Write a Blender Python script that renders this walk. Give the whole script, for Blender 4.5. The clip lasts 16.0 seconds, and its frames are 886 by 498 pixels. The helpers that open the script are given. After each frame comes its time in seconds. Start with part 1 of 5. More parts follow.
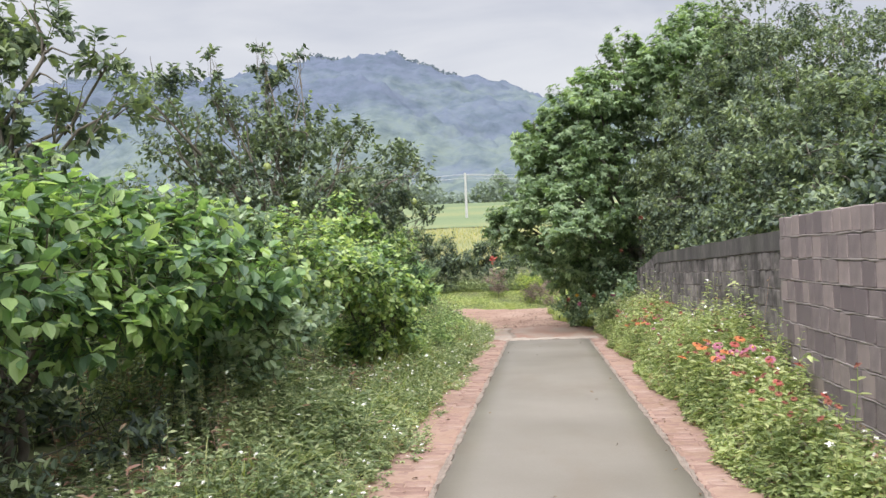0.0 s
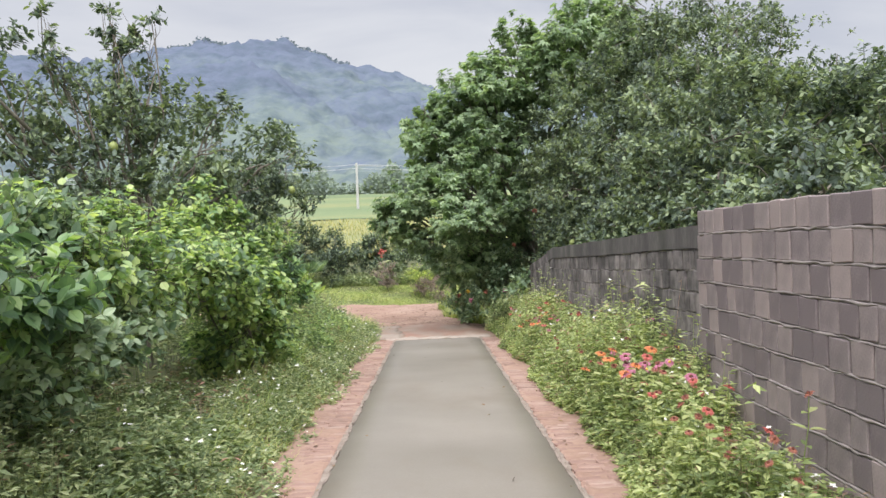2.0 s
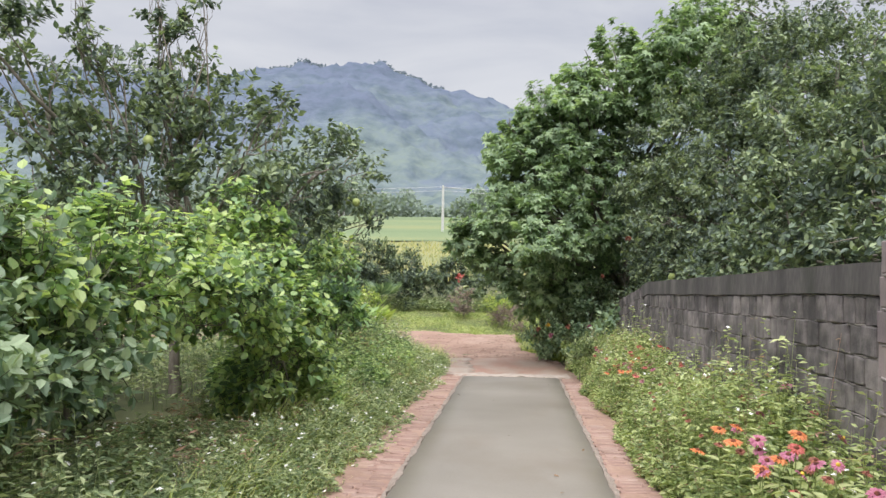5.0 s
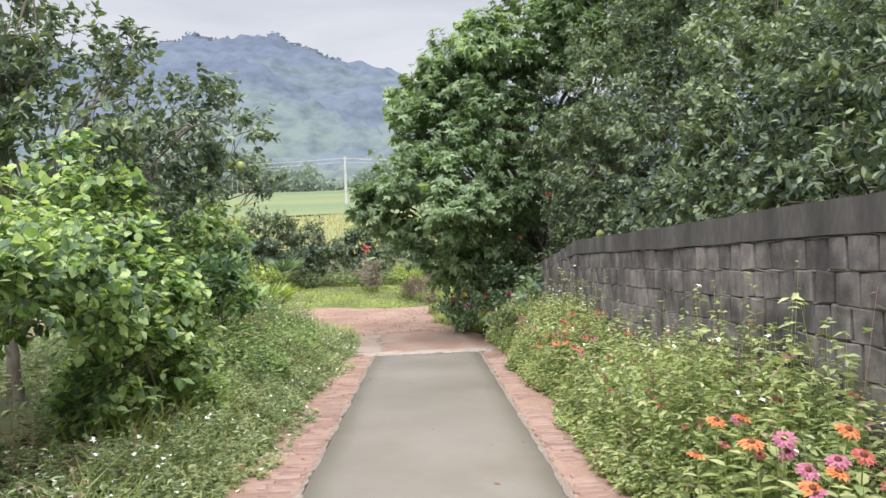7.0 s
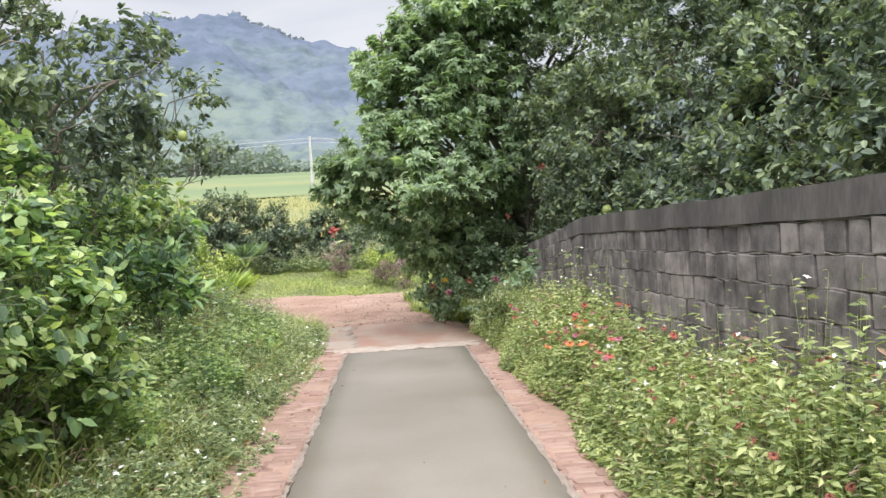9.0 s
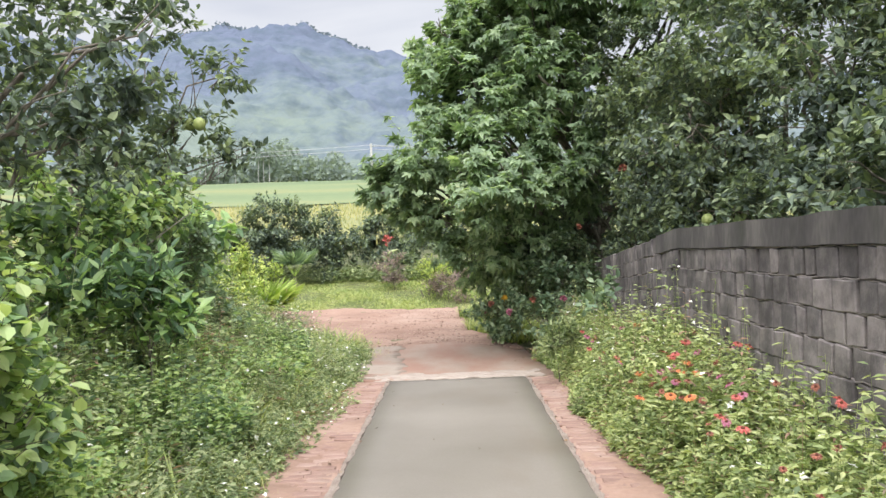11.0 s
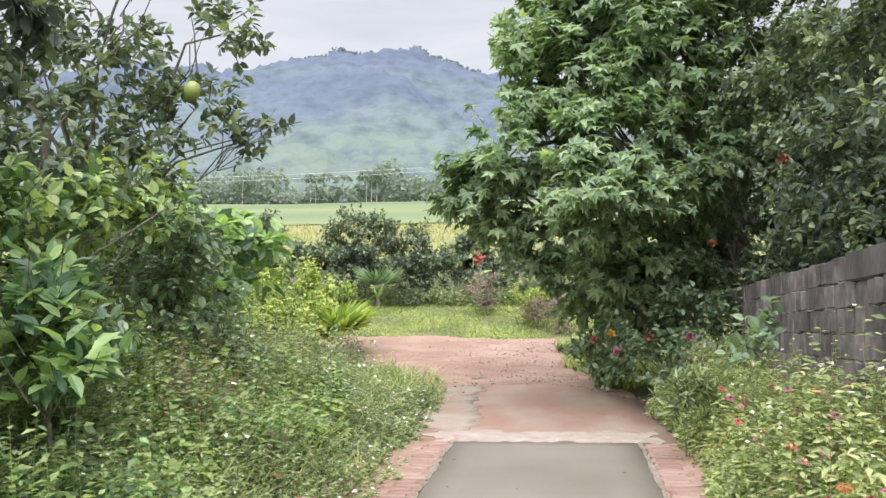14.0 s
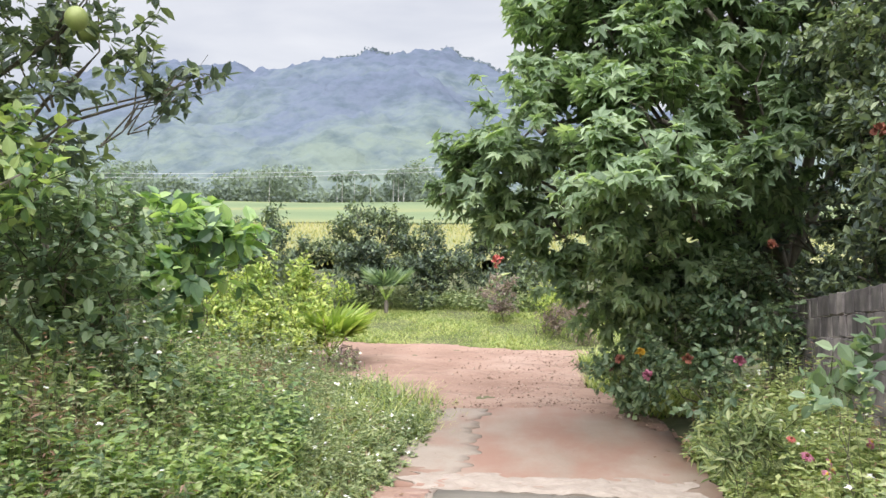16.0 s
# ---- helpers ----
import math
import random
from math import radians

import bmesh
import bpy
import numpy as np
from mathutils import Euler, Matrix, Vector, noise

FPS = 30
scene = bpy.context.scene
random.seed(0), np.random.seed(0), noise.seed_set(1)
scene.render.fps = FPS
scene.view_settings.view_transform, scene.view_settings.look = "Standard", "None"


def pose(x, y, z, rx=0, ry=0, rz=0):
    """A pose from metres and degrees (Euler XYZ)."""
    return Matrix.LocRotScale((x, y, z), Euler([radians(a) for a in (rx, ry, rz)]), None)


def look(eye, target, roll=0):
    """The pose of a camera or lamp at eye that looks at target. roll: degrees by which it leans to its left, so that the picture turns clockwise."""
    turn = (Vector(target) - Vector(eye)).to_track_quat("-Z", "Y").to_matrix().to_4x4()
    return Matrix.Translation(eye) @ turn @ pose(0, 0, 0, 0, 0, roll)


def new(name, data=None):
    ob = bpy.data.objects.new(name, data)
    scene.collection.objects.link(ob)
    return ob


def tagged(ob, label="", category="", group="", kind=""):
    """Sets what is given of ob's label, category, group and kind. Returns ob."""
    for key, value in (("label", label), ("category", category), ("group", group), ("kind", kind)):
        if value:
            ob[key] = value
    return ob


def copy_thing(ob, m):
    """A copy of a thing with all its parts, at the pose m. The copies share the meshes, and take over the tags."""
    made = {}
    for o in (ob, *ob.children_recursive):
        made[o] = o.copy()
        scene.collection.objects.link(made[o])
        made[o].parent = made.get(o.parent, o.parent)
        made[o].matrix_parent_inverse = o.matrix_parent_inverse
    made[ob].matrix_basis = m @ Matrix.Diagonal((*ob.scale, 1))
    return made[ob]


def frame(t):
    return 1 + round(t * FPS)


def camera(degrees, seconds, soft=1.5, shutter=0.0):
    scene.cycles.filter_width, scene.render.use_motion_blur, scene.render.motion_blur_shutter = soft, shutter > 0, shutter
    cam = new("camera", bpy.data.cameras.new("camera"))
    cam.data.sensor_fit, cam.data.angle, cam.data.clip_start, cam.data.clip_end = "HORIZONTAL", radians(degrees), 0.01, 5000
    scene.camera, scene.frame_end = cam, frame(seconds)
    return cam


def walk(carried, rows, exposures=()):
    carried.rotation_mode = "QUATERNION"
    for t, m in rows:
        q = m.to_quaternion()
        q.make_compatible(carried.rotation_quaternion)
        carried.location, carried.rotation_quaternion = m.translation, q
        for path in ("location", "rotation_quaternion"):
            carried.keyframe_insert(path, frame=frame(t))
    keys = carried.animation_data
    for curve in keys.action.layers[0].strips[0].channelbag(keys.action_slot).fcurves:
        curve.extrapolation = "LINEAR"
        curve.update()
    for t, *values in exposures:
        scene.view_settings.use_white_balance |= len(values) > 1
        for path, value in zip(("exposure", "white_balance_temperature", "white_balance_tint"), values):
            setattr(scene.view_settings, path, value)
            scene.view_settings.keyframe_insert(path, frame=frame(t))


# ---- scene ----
cam = camera(57.9, 16.0)
PATH = [
    (0, (-1.251, 3.514, 3.08), (-1.371, 5.508, 2.987), -2.4),
    (0.5, (-1.205, 3.85, 3.059), (-1.328, 5.844, 2.967), -2.6),
    (1, (-1.195, 4.2, 3.034), (-1.282, 6.196, 2.93), -2.7),
    (1.5, (-1.106, 4.5, 3.036), (-1.199, 6.494, 2.925), -2.8),
    (2, (-1.106, 4.792, 3.047), (-0.96, 6.782, 2.924), -1.7),
    (2.5, (-1.016, 5.136, 3.027), (-0.904, 7.13, 2.919), -1.3),
    (3, (-0.961, 5.468, 3.004), (-0.935, 7.466, 2.908), -0.8),
    (3.2, (-0.944, 5.601, 3.005), (-0.926, 7.6, 2.921), -0.5),
    (5.3, (-0.856, 6.7, 2.935), (-0.926, 8.698, 2.877), 1.0),
    (5.5, (-0.873, 6.826, 2.937), (-0.917, 8.825, 2.875), 0.5),
    (6, (-0.849, 7.307, 2.856), (-0.883, 9.305, 2.773), 0.1),
    (6.5, (-0.869, 7.711, 2.817), (-0.72, 9.703, 2.71), 0.3),
    (7, (-0.852, 8.125, 2.769), (-0.686, 10.114, 2.64), -1.6),
    (7.5, (-0.843, 8.555, 2.74), (-0.657, 10.541, 2.6), -2.1),
    (8, (-0.83, 8.999, 2.72), (-0.597, 10.979, 2.554), -2.4),
    (8.5, (-0.814, 9.429, 2.699), (-0.569, 11.405, 2.511), -2.5),
    (9, (-0.879, 9.852, 2.672), (-0.636, 11.829, 2.492), -2.4),
    (9.2, (-0.885, 10.0, 2.643), (-0.723, 11.985, 2.461), -2.6),
    (11.5, (-0.62, 12.075, 2.549), (-0.548, 14.07, 2.418), -0.9),
    (12, (-0.605, 12.548, 2.525), (-0.556, 14.544, 2.413), 0.7),
    (12.5, (-0.526, 12.925, 2.463), (-0.561, 14.922, 2.355), 0.4),
    (13, (-0.428, 13.3, 2.388), (-0.559, 15.294, 2.291), 0.5),
    (13.5, (-0.394, 13.723, 2.342), (-0.523, 15.717, 2.255), 0.1),
    (14, (-0.312, 14.172, 2.313), (-0.486, 16.162, 2.224), -0.8),
    (14.5, (-0.284, 14.605, 2.276), (-0.463, 16.595, 2.191), -1.2),
    (15, (-0.178, 15.067, 2.221), (-0.37, 17.057, 2.14), -0.4),
    (15.5, (-0.183, 15.49, 2.209), (-0.394, 17.477, 2.121), -0.1),
    (16, (-0.115, 15.947, 2.177), (-0.36, 17.931, 2.093), 0.3),
]
walk(cam, [(t, look(eye, target, roll)) for t, eye, target, roll in PATH], exposures=[(0, 0.97), (1.5, 0.97), (3, 0.85), (5.5, 0.9), (8, 1.08), (12, 1.14), (16, 1.14)])

# ---- world, sun, exposure ----
world = bpy.data.worlds.new("overcast_sky")
scene.world = world
world.use_nodes = True
wn, wl = world.node_tree.nodes, world.node_tree.links
wn.clear()
sky = wn.new("ShaderNodeTexSky")
sky.sky_type, sky.sun_disc = "NISHITA", False
sky.sun_elevation, sky.sun_rotation = radians(69), radians(190)
clear = wn.new("ShaderNodeBackground")
clear.inputs["Strength"].default_value = 0.08
wl.new(sky.outputs[0], clear.inputs["Color"])
wco = wn.new("ShaderNodeTexCoord")
wmap = wn.new("ShaderNodeMapping")
wmap.inputs["Scale"].default_value = (1.6, 1.6, 5.0)
wl.new(wco.outputs["Generated"], wmap.inputs["Vector"])
wnoise = wn.new("ShaderNodeTexNoise")
wnoise.inputs["Scale"].default_value, wnoise.inputs["Detail"].default_value = 1.7, 6
wnoise.inputs["Distortion"].default_value = 0.4
wl.new(wmap.outputs[0], wnoise.inputs["Vector"])
wramp = wn.new("ShaderNodeValToRGB")
wramp.color_ramp.elements[0].position, wramp.color_ramp.elements[0].color = 0.36, (0.67, 0.69, 0.78, 1)
wramp.color_ramp.elements[1].position, wramp.color_ramp.elements[1].color = 0.62, (0.93, 0.93, 0.97, 1)
wl.new(wnoise.outputs["Fac"], wramp.inputs["Fac"])
cloud = wn.new("ShaderNodeBackground")
cloud.inputs["Strength"].default_value = 0.45
wl.new(wramp.outputs[0], cloud.inputs["Color"])
wmix = wn.new("ShaderNodeMixShader")
wmix.inputs["Fac"].default_value = 0.9
wl.new(clear.outputs[0], wmix.inputs[1])
wl.new(cloud.outputs[0], wmix.inputs[2])
wout = wn.new("ShaderNodeOutputWorld")
wl.new(wmix.outputs[0], wout.inputs["Surface"])

sun = new("sun", bpy.data.lights.new("sun", "SUN"))
sun.data.energy, sun.data.angle, sun.data.color = 3.8, radians(85), (1.0, 0.955, 0.99)
sun.matrix_world = look((-2, -2.5, 30), (0, 9, 0))


# ---- materials ----
def material(name, shades, scale=6.0, rough=0.8, bump=0.3, detail=5.0, fine=40.0, coords="Object",
             island=0.0, through_light=0.0, metal=0.0, gloss=0.5, stretch=(1, 1, 1), each=0.0, bump_distance=0.01, stain=None):
    """Noise between the shades at two scales, fine relief, and a spread of brightness from piece to piece."""
    mat = bpy.data.materials.new(name)
    mat.use_nodes = True
    nodes, links = mat.node_tree.nodes, mat.node_tree.links
    bsdf, out = nodes["Principled BSDF"], nodes["Material Output"]
    co = nodes.new("ShaderNodeTexCoord")
    mp = nodes.new("ShaderNodeMapping")
    mp.inputs["Scale"].default_value = stretch
    links.new(co.outputs[coords], mp.inputs["Vector"])
    big = nodes.new("ShaderNodeTexNoise")
    big.inputs["Scale"].default_value, big.inputs["Detail"].default_value = scale, detail
    small = nodes.new("ShaderNodeTexNoise")
    small.inputs["Scale"].default_value, small.inputs["Detail"].default_value = fine, 3
    for n in (big, small):
        links.new(mp.outputs[0], n.inputs["Vector"])
    add = nodes.new("ShaderNodeMath")
    add.operation = "MULTIPLY_ADD"
    links.new(small.outputs["Fac"], add.inputs[0])
    add.inputs[1].default_value = 0.35
    links.new(big.outputs["Fac"], add.inputs[2])
    low = nodes.new("ShaderNodeMath")
    low.operation = "SUBTRACT"
    links.new(add.outputs[0], low.inputs[0])
    low.inputs[1].default_value = 0.175
    fac = low
    if island or each:
        geo = nodes.new("ShaderNodeNewGeometry" if island else "ShaderNodeObjectInfo")
        spread = nodes.new("ShaderNodeMath")
        spread.operation = "MULTIPLY_ADD"
        links.new(geo.outputs["Random Per Island" if island else "Random"], spread.inputs[0])
        spread.inputs[1].default_value = island or each
        links.new(low.outputs[0], spread.inputs[2])
        fac = nodes.new("ShaderNodeMath")
        fac.operation = "SUBTRACT"
        links.new(spread.outputs[0], fac.inputs[0])
        fac.inputs[1].default_value = (island or each) / 2
    ramp = nodes.new("ShaderNodeValToRGB")
    ramp.color_ramp.elements.remove(ramp.color_ramp.elements[1])
    for i, c in enumerate(shades):
        pos = 0.25 + 0.5 * i / max(1, len(shades) - 1)
        el = ramp.color_ramp.elements[0] if i == 0 else ramp.color_ramp.elements.new(pos)
        el.position, el.color = pos, (*c, 1)
    links.new(fac.outputs[0], ramp.inputs["Fac"])
    links.new(ramp.outputs[0], bsdf.inputs["Base Color"])
    if stain:
        colour, spacing, low_edge, high_edge, most = stain
        where = nodes.new("ShaderNodeNewGeometry")
        spot_map = nodes.new("ShaderNodeMapping")
        spot_map.inputs["Scale"].default_value = spacing
        links.new(where.outputs["Position"], spot_map.inputs["Vector"])
        spots_tex = nodes.new("ShaderNodeTexNoise")
        spots_tex.inputs["Scale"].default_value, spots_tex.inputs["Detail"].default_value = 1.0, 7
        spots_tex.inputs["Roughness"].default_value = 0.62
        links.new(spot_map.outputs[0], spots_tex.inputs["Vector"])
        amount = nodes.new("ShaderNodeMapRange")
        amount.inputs["From Min"].default_value, amount.inputs["From Max"].default_value = low_edge, high_edge
        amount.inputs["To Max"].default_value = most
        links.new(spots_tex.outputs["Fac"], amount.inputs["Value"])
        dye = nodes.new("ShaderNodeMix")
        dye.data_type = "RGBA"
        links.new(amount.outputs["Result"], dye.inputs["Factor"])
        links.new(ramp.outputs[0], dye.inputs["A"])
        dye.inputs["B"].default_value = (*colour, 1)
        links.new(dye.outputs["Result"], bsdf.inputs["Base Color"])
    bsdf.inputs["Roughness"].default_value = rough
    bsdf.inputs["Metallic"].default_value = metal
    bsdf.inputs["Specular IOR Level"].default_value = gloss
    if bump:
        bp = nodes.new("ShaderNodeBump")
        bp.inputs["Strength"].default_value, bp.inputs["Distance"].default_value = bump, bump_distance
        links.new(add.outputs[0], bp.inputs["Height"])
        links.new(bp.outputs[0], bsdf.inputs["Normal"])
    if through_light:
        tr = nodes.new("ShaderNodeBsdfTranslucent")
        tint = nodes.new("ShaderNodeMix")
        tint.data_type, tint.blend_type = "RGBA", "MULTIPLY"
        tint.inputs["Factor"].default_value = 1.0
        links.new(ramp.outputs[0], tint.inputs["A"])
        tint.inputs["B"].default_value = (1.35, 1.4, 0.7, 1)
        links.new(tint.outputs["Result"], tr.inputs["Color"])
        mx = nodes.new("ShaderNodeMixShader")
        mx.inputs["Fac"].default_value = through_light
        links.new(bsdf.outputs[0], mx.inputs[1])
        links.new(tr.outputs[0], mx.inputs[2])
        links.new(mx.outputs[0], out.inputs["Surface"])
    return mat


def leaf_material(name, shades, rough=0.42, light=0.36, spread=0.75, gloss=0.45):
    return material(name, shades, scale=0.9, rough=rough, bump=0, fine=9, island=spread, through_light=light, gloss=gloss)


M_CITRUS = leaf_material("citrus_leaf", [(0.075, 0.105, 0.086), (0.122, 0.168, 0.124), (0.175, 0.235, 0.16), (0.27, 0.335, 0.18)], 0.45, 0.28, 0.65, 0.35)
M_PALMATE = leaf_material("palmate_leaf", [(0.142, 0.21, 0.122), (0.238, 0.34, 0.197), (0.36, 0.465, 0.285)], 0.5, 0.42)
M_BROAD = leaf_material("broad_leaf", [(0.08, 0.145, 0.085), (0.155, 0.265, 0.125), (0.26, 0.40, 0.165), (0.37, 0.51, 0.215)], 0.42, 0.42)
M_MULBERRY = leaf_material("mulberry_leaf", [(0.10, 0.165, 0.09), (0.21, 0.33, 0.145), (0.37, 0.50, 0.215), (0.48, 0.58, 0.26)], 0.5, 0.42)
M_HERB = leaf_material("herb_leaf", [(0.132, 0.185, 0.094), (0.25, 0.325, 0.16), (0.42, 0.47, 0.265)], 0.6)
M_HERB_DRY = leaf_material("weathered_herb_leaf", [(0.164, 0.165, 0.113), (0.308, 0.255, 0.176), (0.489, 0.300, 0.250)], 0.65)
M_BED = leaf_material("flower_bed_leaf", [(0.18, 0.24, 0.098), (0.325, 0.405, 0.162), (0.50, 0.55, 0.27)], 0.6)
M_LIME = leaf_material("lime_leaf", [(0.20, 0.29, 0.085), (0.36, 0.47, 0.13), (0.55, 0.60, 0.21)], 0.5)
M_GRASS = leaf_material("grass_blade", [(0.185, 0.255, 0.088), (0.33, 0.415, 0.13), (0.51, 0.53, 0.24)], 0.55)
M_ROSE_LEAF = leaf_material("rose_leaf", [(0.115, 0.185, 0.112), (0.215, 0.305, 0.19), (0.345, 0.44, 0.285)], 0.45)
M_DEADLEAF = leaf_material("dead_leaf", [(0.09, 0.055, 0.035), (0.18, 0.11, 0.065), (0.30, 0.21, 0.12)], 0.8, 0.1)
M_PURPLE = leaf_material("purple_stalk", [(0.20, 0.155, 0.165), (0.31, 0.24, 0.255), (0.42, 0.33, 0.345)], 0.7)
M_PALM = leaf_material("fan_palm_leaf", [(0.22, 0.32, 0.08), (0.36, 0.48, 0.12), (0.5, 0.6, 0.2)], 0.5)
# Haze is painted into these far leaves: a pale, bluish grey-green.
M_FARWOOD = leaf_material("hazed_far_foliage", [(0.187, 0.232, 0.222), (0.220, 0.275, 0.246), (0.275, 0.335, 0.282)], 0.9, 0.35, 0.6, 0.05)
# Leaf colour greyed and blued with the haze of distance.
M_HILLWOOD = leaf_material("hazed_ridge_foliage", [(0.136, 0.170, 0.208), (0.151, 0.188, 0.223), (0.167, 0.203, 0.234)], 0.9, 0.3, 0.5, 0.0)
M_RICE = leaf_material("rice_leaf", [(0.22, 0.25, 0.10), (0.30, 0.31, 0.12), (0.38, 0.36, 0.14)], 0.6)
M_BARK = material("bark", [(0.10, 0.085, 0.065), (0.17, 0.15, 0.12), (0.26, 0.24, 0.20)], 14, 0.9, 0.6, stretch=(1, 1, 0.3))
M_TWIG = material("green_twig", [(0.07, 0.09, 0.04), (0.13, 0.14, 0.07)], 12, 0.8, 0)
M_CONCRETE = material("damp_concrete", [(0.178, 0.164, 0.136), (0.206, 0.19, 0.16), (0.238, 0.22, 0.188)], 0.8, 0.5, 0.14, fine=55, bump_distance=0.004, gloss=0.35, stain=((0.165, 0.135, 0.10), (0.9, 0.45, 1), 0.5, 0.72, 0.45))
M_MORTAR = material("mortar", [(0.27, 0.225, 0.185), (0.37, 0.325, 0.275)], 7, 0.9, 0.4)
M_PATCH = material("sandy_concrete", [(0.235, 0.19, 0.15), (0.285, 0.24, 0.195), (0.32, 0.285, 0.235)], 1.6, 0.85, 0.4, stain=((0.26, 0.165, 0.125), (2.2, 1.2, 1), 0.5, 0.66, 0.7))
M_LIP = material("soiled_mortar", [(0.19, 0.15, 0.12), (0.29, 0.25, 0.21)], 9, 0.95, 0.5)
M_CLAYTOP = material("clay_stained_concrete", [(0.25, 0.195, 0.152), (0.30, 0.232, 0.182), (0.335, 0.275, 0.222)], 1.1, 0.75, 0.3, stain=((0.27, 0.15, 0.108), (1.5, 0.7, 1), 0.38, 0.6, 0.8))
M_BRICK = material("clay_brick", [(0.225, 0.14, 0.112), (0.30, 0.20, 0.16), (0.37, 0.28, 0.235)], 5, 0.92, 0.6, fine=60, each=0.32, stain=((0.165, 0.115, 0.088), (1.6, 1.1, 1), 0.52, 0.72, 0.6))
M_JOINT = material("sandy_brick_joint", [(0.27, 0.175, 0.135), (0.42, 0.29, 0.23)], 10, 0.95, 0.5)
M_BLOCK = material("cement_block", [(0.11, 0.102, 0.10), (0.19, 0.173, 0.166), (0.285, 0.258, 0.244)], 9, 0.92, 0.9, detail=7, fine=60, each=0.45, stain=((0.048, 0.044, 0.043), (2.4, 2.4, 2.0), 0.42, 0.62, 0.8))
M_BLOCK_NEW = material("new_cement_block", [(0.175, 0.146, 0.148), (0.245, 0.208, 0.203), (0.325, 0.27, 0.255)], 4.5, 0.92, 0.7, fine=70, each=0.7, stain=((0.15, 0.135, 0.135), (1.1, 1.1, 1.5), 0.5, 0.7, 0.55))
M_WALLJOINT = material("wall_mortar", [(0.21, 0.19, 0.18), (0.34, 0.305, 0.285)], 8, 0.95, 0.6)
M_DARKJOINT = material("dark_wall_joint", [(0.07, 0.065, 0.06), (0.15, 0.138, 0.127)], 8, 0.95, 0.6)
M_COPING = material("mossy_coping", [(0.05, 0.047, 0.046), (0.095, 0.089, 0.085), (0.17, 0.158, 0.146)], 2.6, 0.95, 0.9, stretch=(1, 1, 0.35), fine=30, stain=((0.045, 0.05, 0.036), (2.2, 2.2, 0.8), 0.5, 0.68, 0.7))
M_OLDMORTAR = material("old_wall_mortar", [(0.12, 0.11, 0.10), (0.21, 0.19, 0.172), (0.29, 0.265, 0.24)], 9, 0.95, 0.6)
M_SOIL = material("leafy_soil", [(0.05, 0.06, 0.025), (0.085, 0.10, 0.04), (0.15, 0.14, 0.07)], 1.4, 0.95, 0.6, fine=22, bump_distance=0.03)
M_DIRT = material("red_dirt", [(0.215, 0.135, 0.098), (0.30, 0.20, 0.15), (0.365, 0.265, 0.207)], 0.7, 0.92, 0.9, fine=18, bump_distance=0.03, stain=((0.17, 0.105, 0.075), (0.9, 1.6, 1), 0.5, 0.7, 0.7))
M_PEBBLE = material("gravel_stone", [(0.19, 0.122, 0.09), (0.29, 0.2, 0.152), (0.44, 0.35, 0.285)], 8, 0.9, 0.3, island=0.8)
# These shades carry the aerial haze, running from green to blue.
M_HILL = material("hazed_hill_forest", [(0.152, 0.191, 0.164), (0.140, 0.176, 0.180), (0.120, 0.148, 0.188), (0.112, 0.136, 0.184)], 0.018, 1.0, 0.9, fine=0.3, gloss=0.0, bump_distance=2.5, stain=((0.07, 0.098, 0.118), (0.10, 0.05, 0.16), 0.44, 0.68, 0.75))


def haze_by_height(mat):
    """Puts more haze into the hill's colour: its greens turn bluer as it rises."""
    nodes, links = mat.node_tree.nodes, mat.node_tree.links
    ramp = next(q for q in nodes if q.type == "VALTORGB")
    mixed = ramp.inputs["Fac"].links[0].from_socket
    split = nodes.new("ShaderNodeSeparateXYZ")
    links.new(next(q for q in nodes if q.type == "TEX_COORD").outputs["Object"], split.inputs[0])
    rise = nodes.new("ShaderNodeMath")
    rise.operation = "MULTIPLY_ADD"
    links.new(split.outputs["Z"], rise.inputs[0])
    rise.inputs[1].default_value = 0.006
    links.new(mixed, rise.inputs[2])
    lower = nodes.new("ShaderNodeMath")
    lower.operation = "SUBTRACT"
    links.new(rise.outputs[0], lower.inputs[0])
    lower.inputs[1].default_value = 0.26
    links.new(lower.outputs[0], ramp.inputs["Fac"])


haze_by_height(M_HILL)
M_RIPE = material("ripe_rice_top", [(0.17, 0.20, 0.10), (0.235, 0.245, 0.115), (0.285, 0.27, 0.12)], 0.05, 0.95, 0.8, fine=2.0, stretch=(0.5, 2, 1), bump_distance=0.1, gloss=0.1)
M_FIELD = material("rice_field_top", [(0.13, 0.178, 0.098), (0.165, 0.215, 0.115), (0.25, 0.25, 0.12)], 0.03, 0.95, 0.8, fine=2.0, stretch=(0.5, 2, 1), bump_distance=0.1, gloss=0.1)
M_POLE = material("weathered_pole_concrete", [(0.42, 0.42, 0.40), (0.58, 0.58, 0.56)], 3, 0.9, 0.2)
M_WIRE = material("wire_alloy", [(0.35, 0.36, 0.37), (0.45, 0.46, 0.47)], 3, 0.6, 0)
M_WHITE = material("white_petal", [(0.75, 0.75, 0.68), (0.85, 0.85, 0.80)], 9, 0.7, 0, island=0.4)
M_YELLOW = material("yellow_disc", [(0.55, 0.36, 0.04), (0.75, 0.52, 0.07)], 30, 0.8, 0.3)
M_DISC = material("dark_flower_disc", [(0.07, 0.02, 0.02), (0.22, 0.07, 0.03)], 40, 0.9, 0.4)
M_PINK = material("pink_petal", [(0.35, 0.10, 0.16), (0.48, 0.20, 0.27)], 20, 0.6, 0, island=0.5)
M_ORANGE = material("orange_petal", [(0.48, 0.14, 0.045), (0.62, 0.24, 0.08)], 20, 0.6, 0, island=0.5)
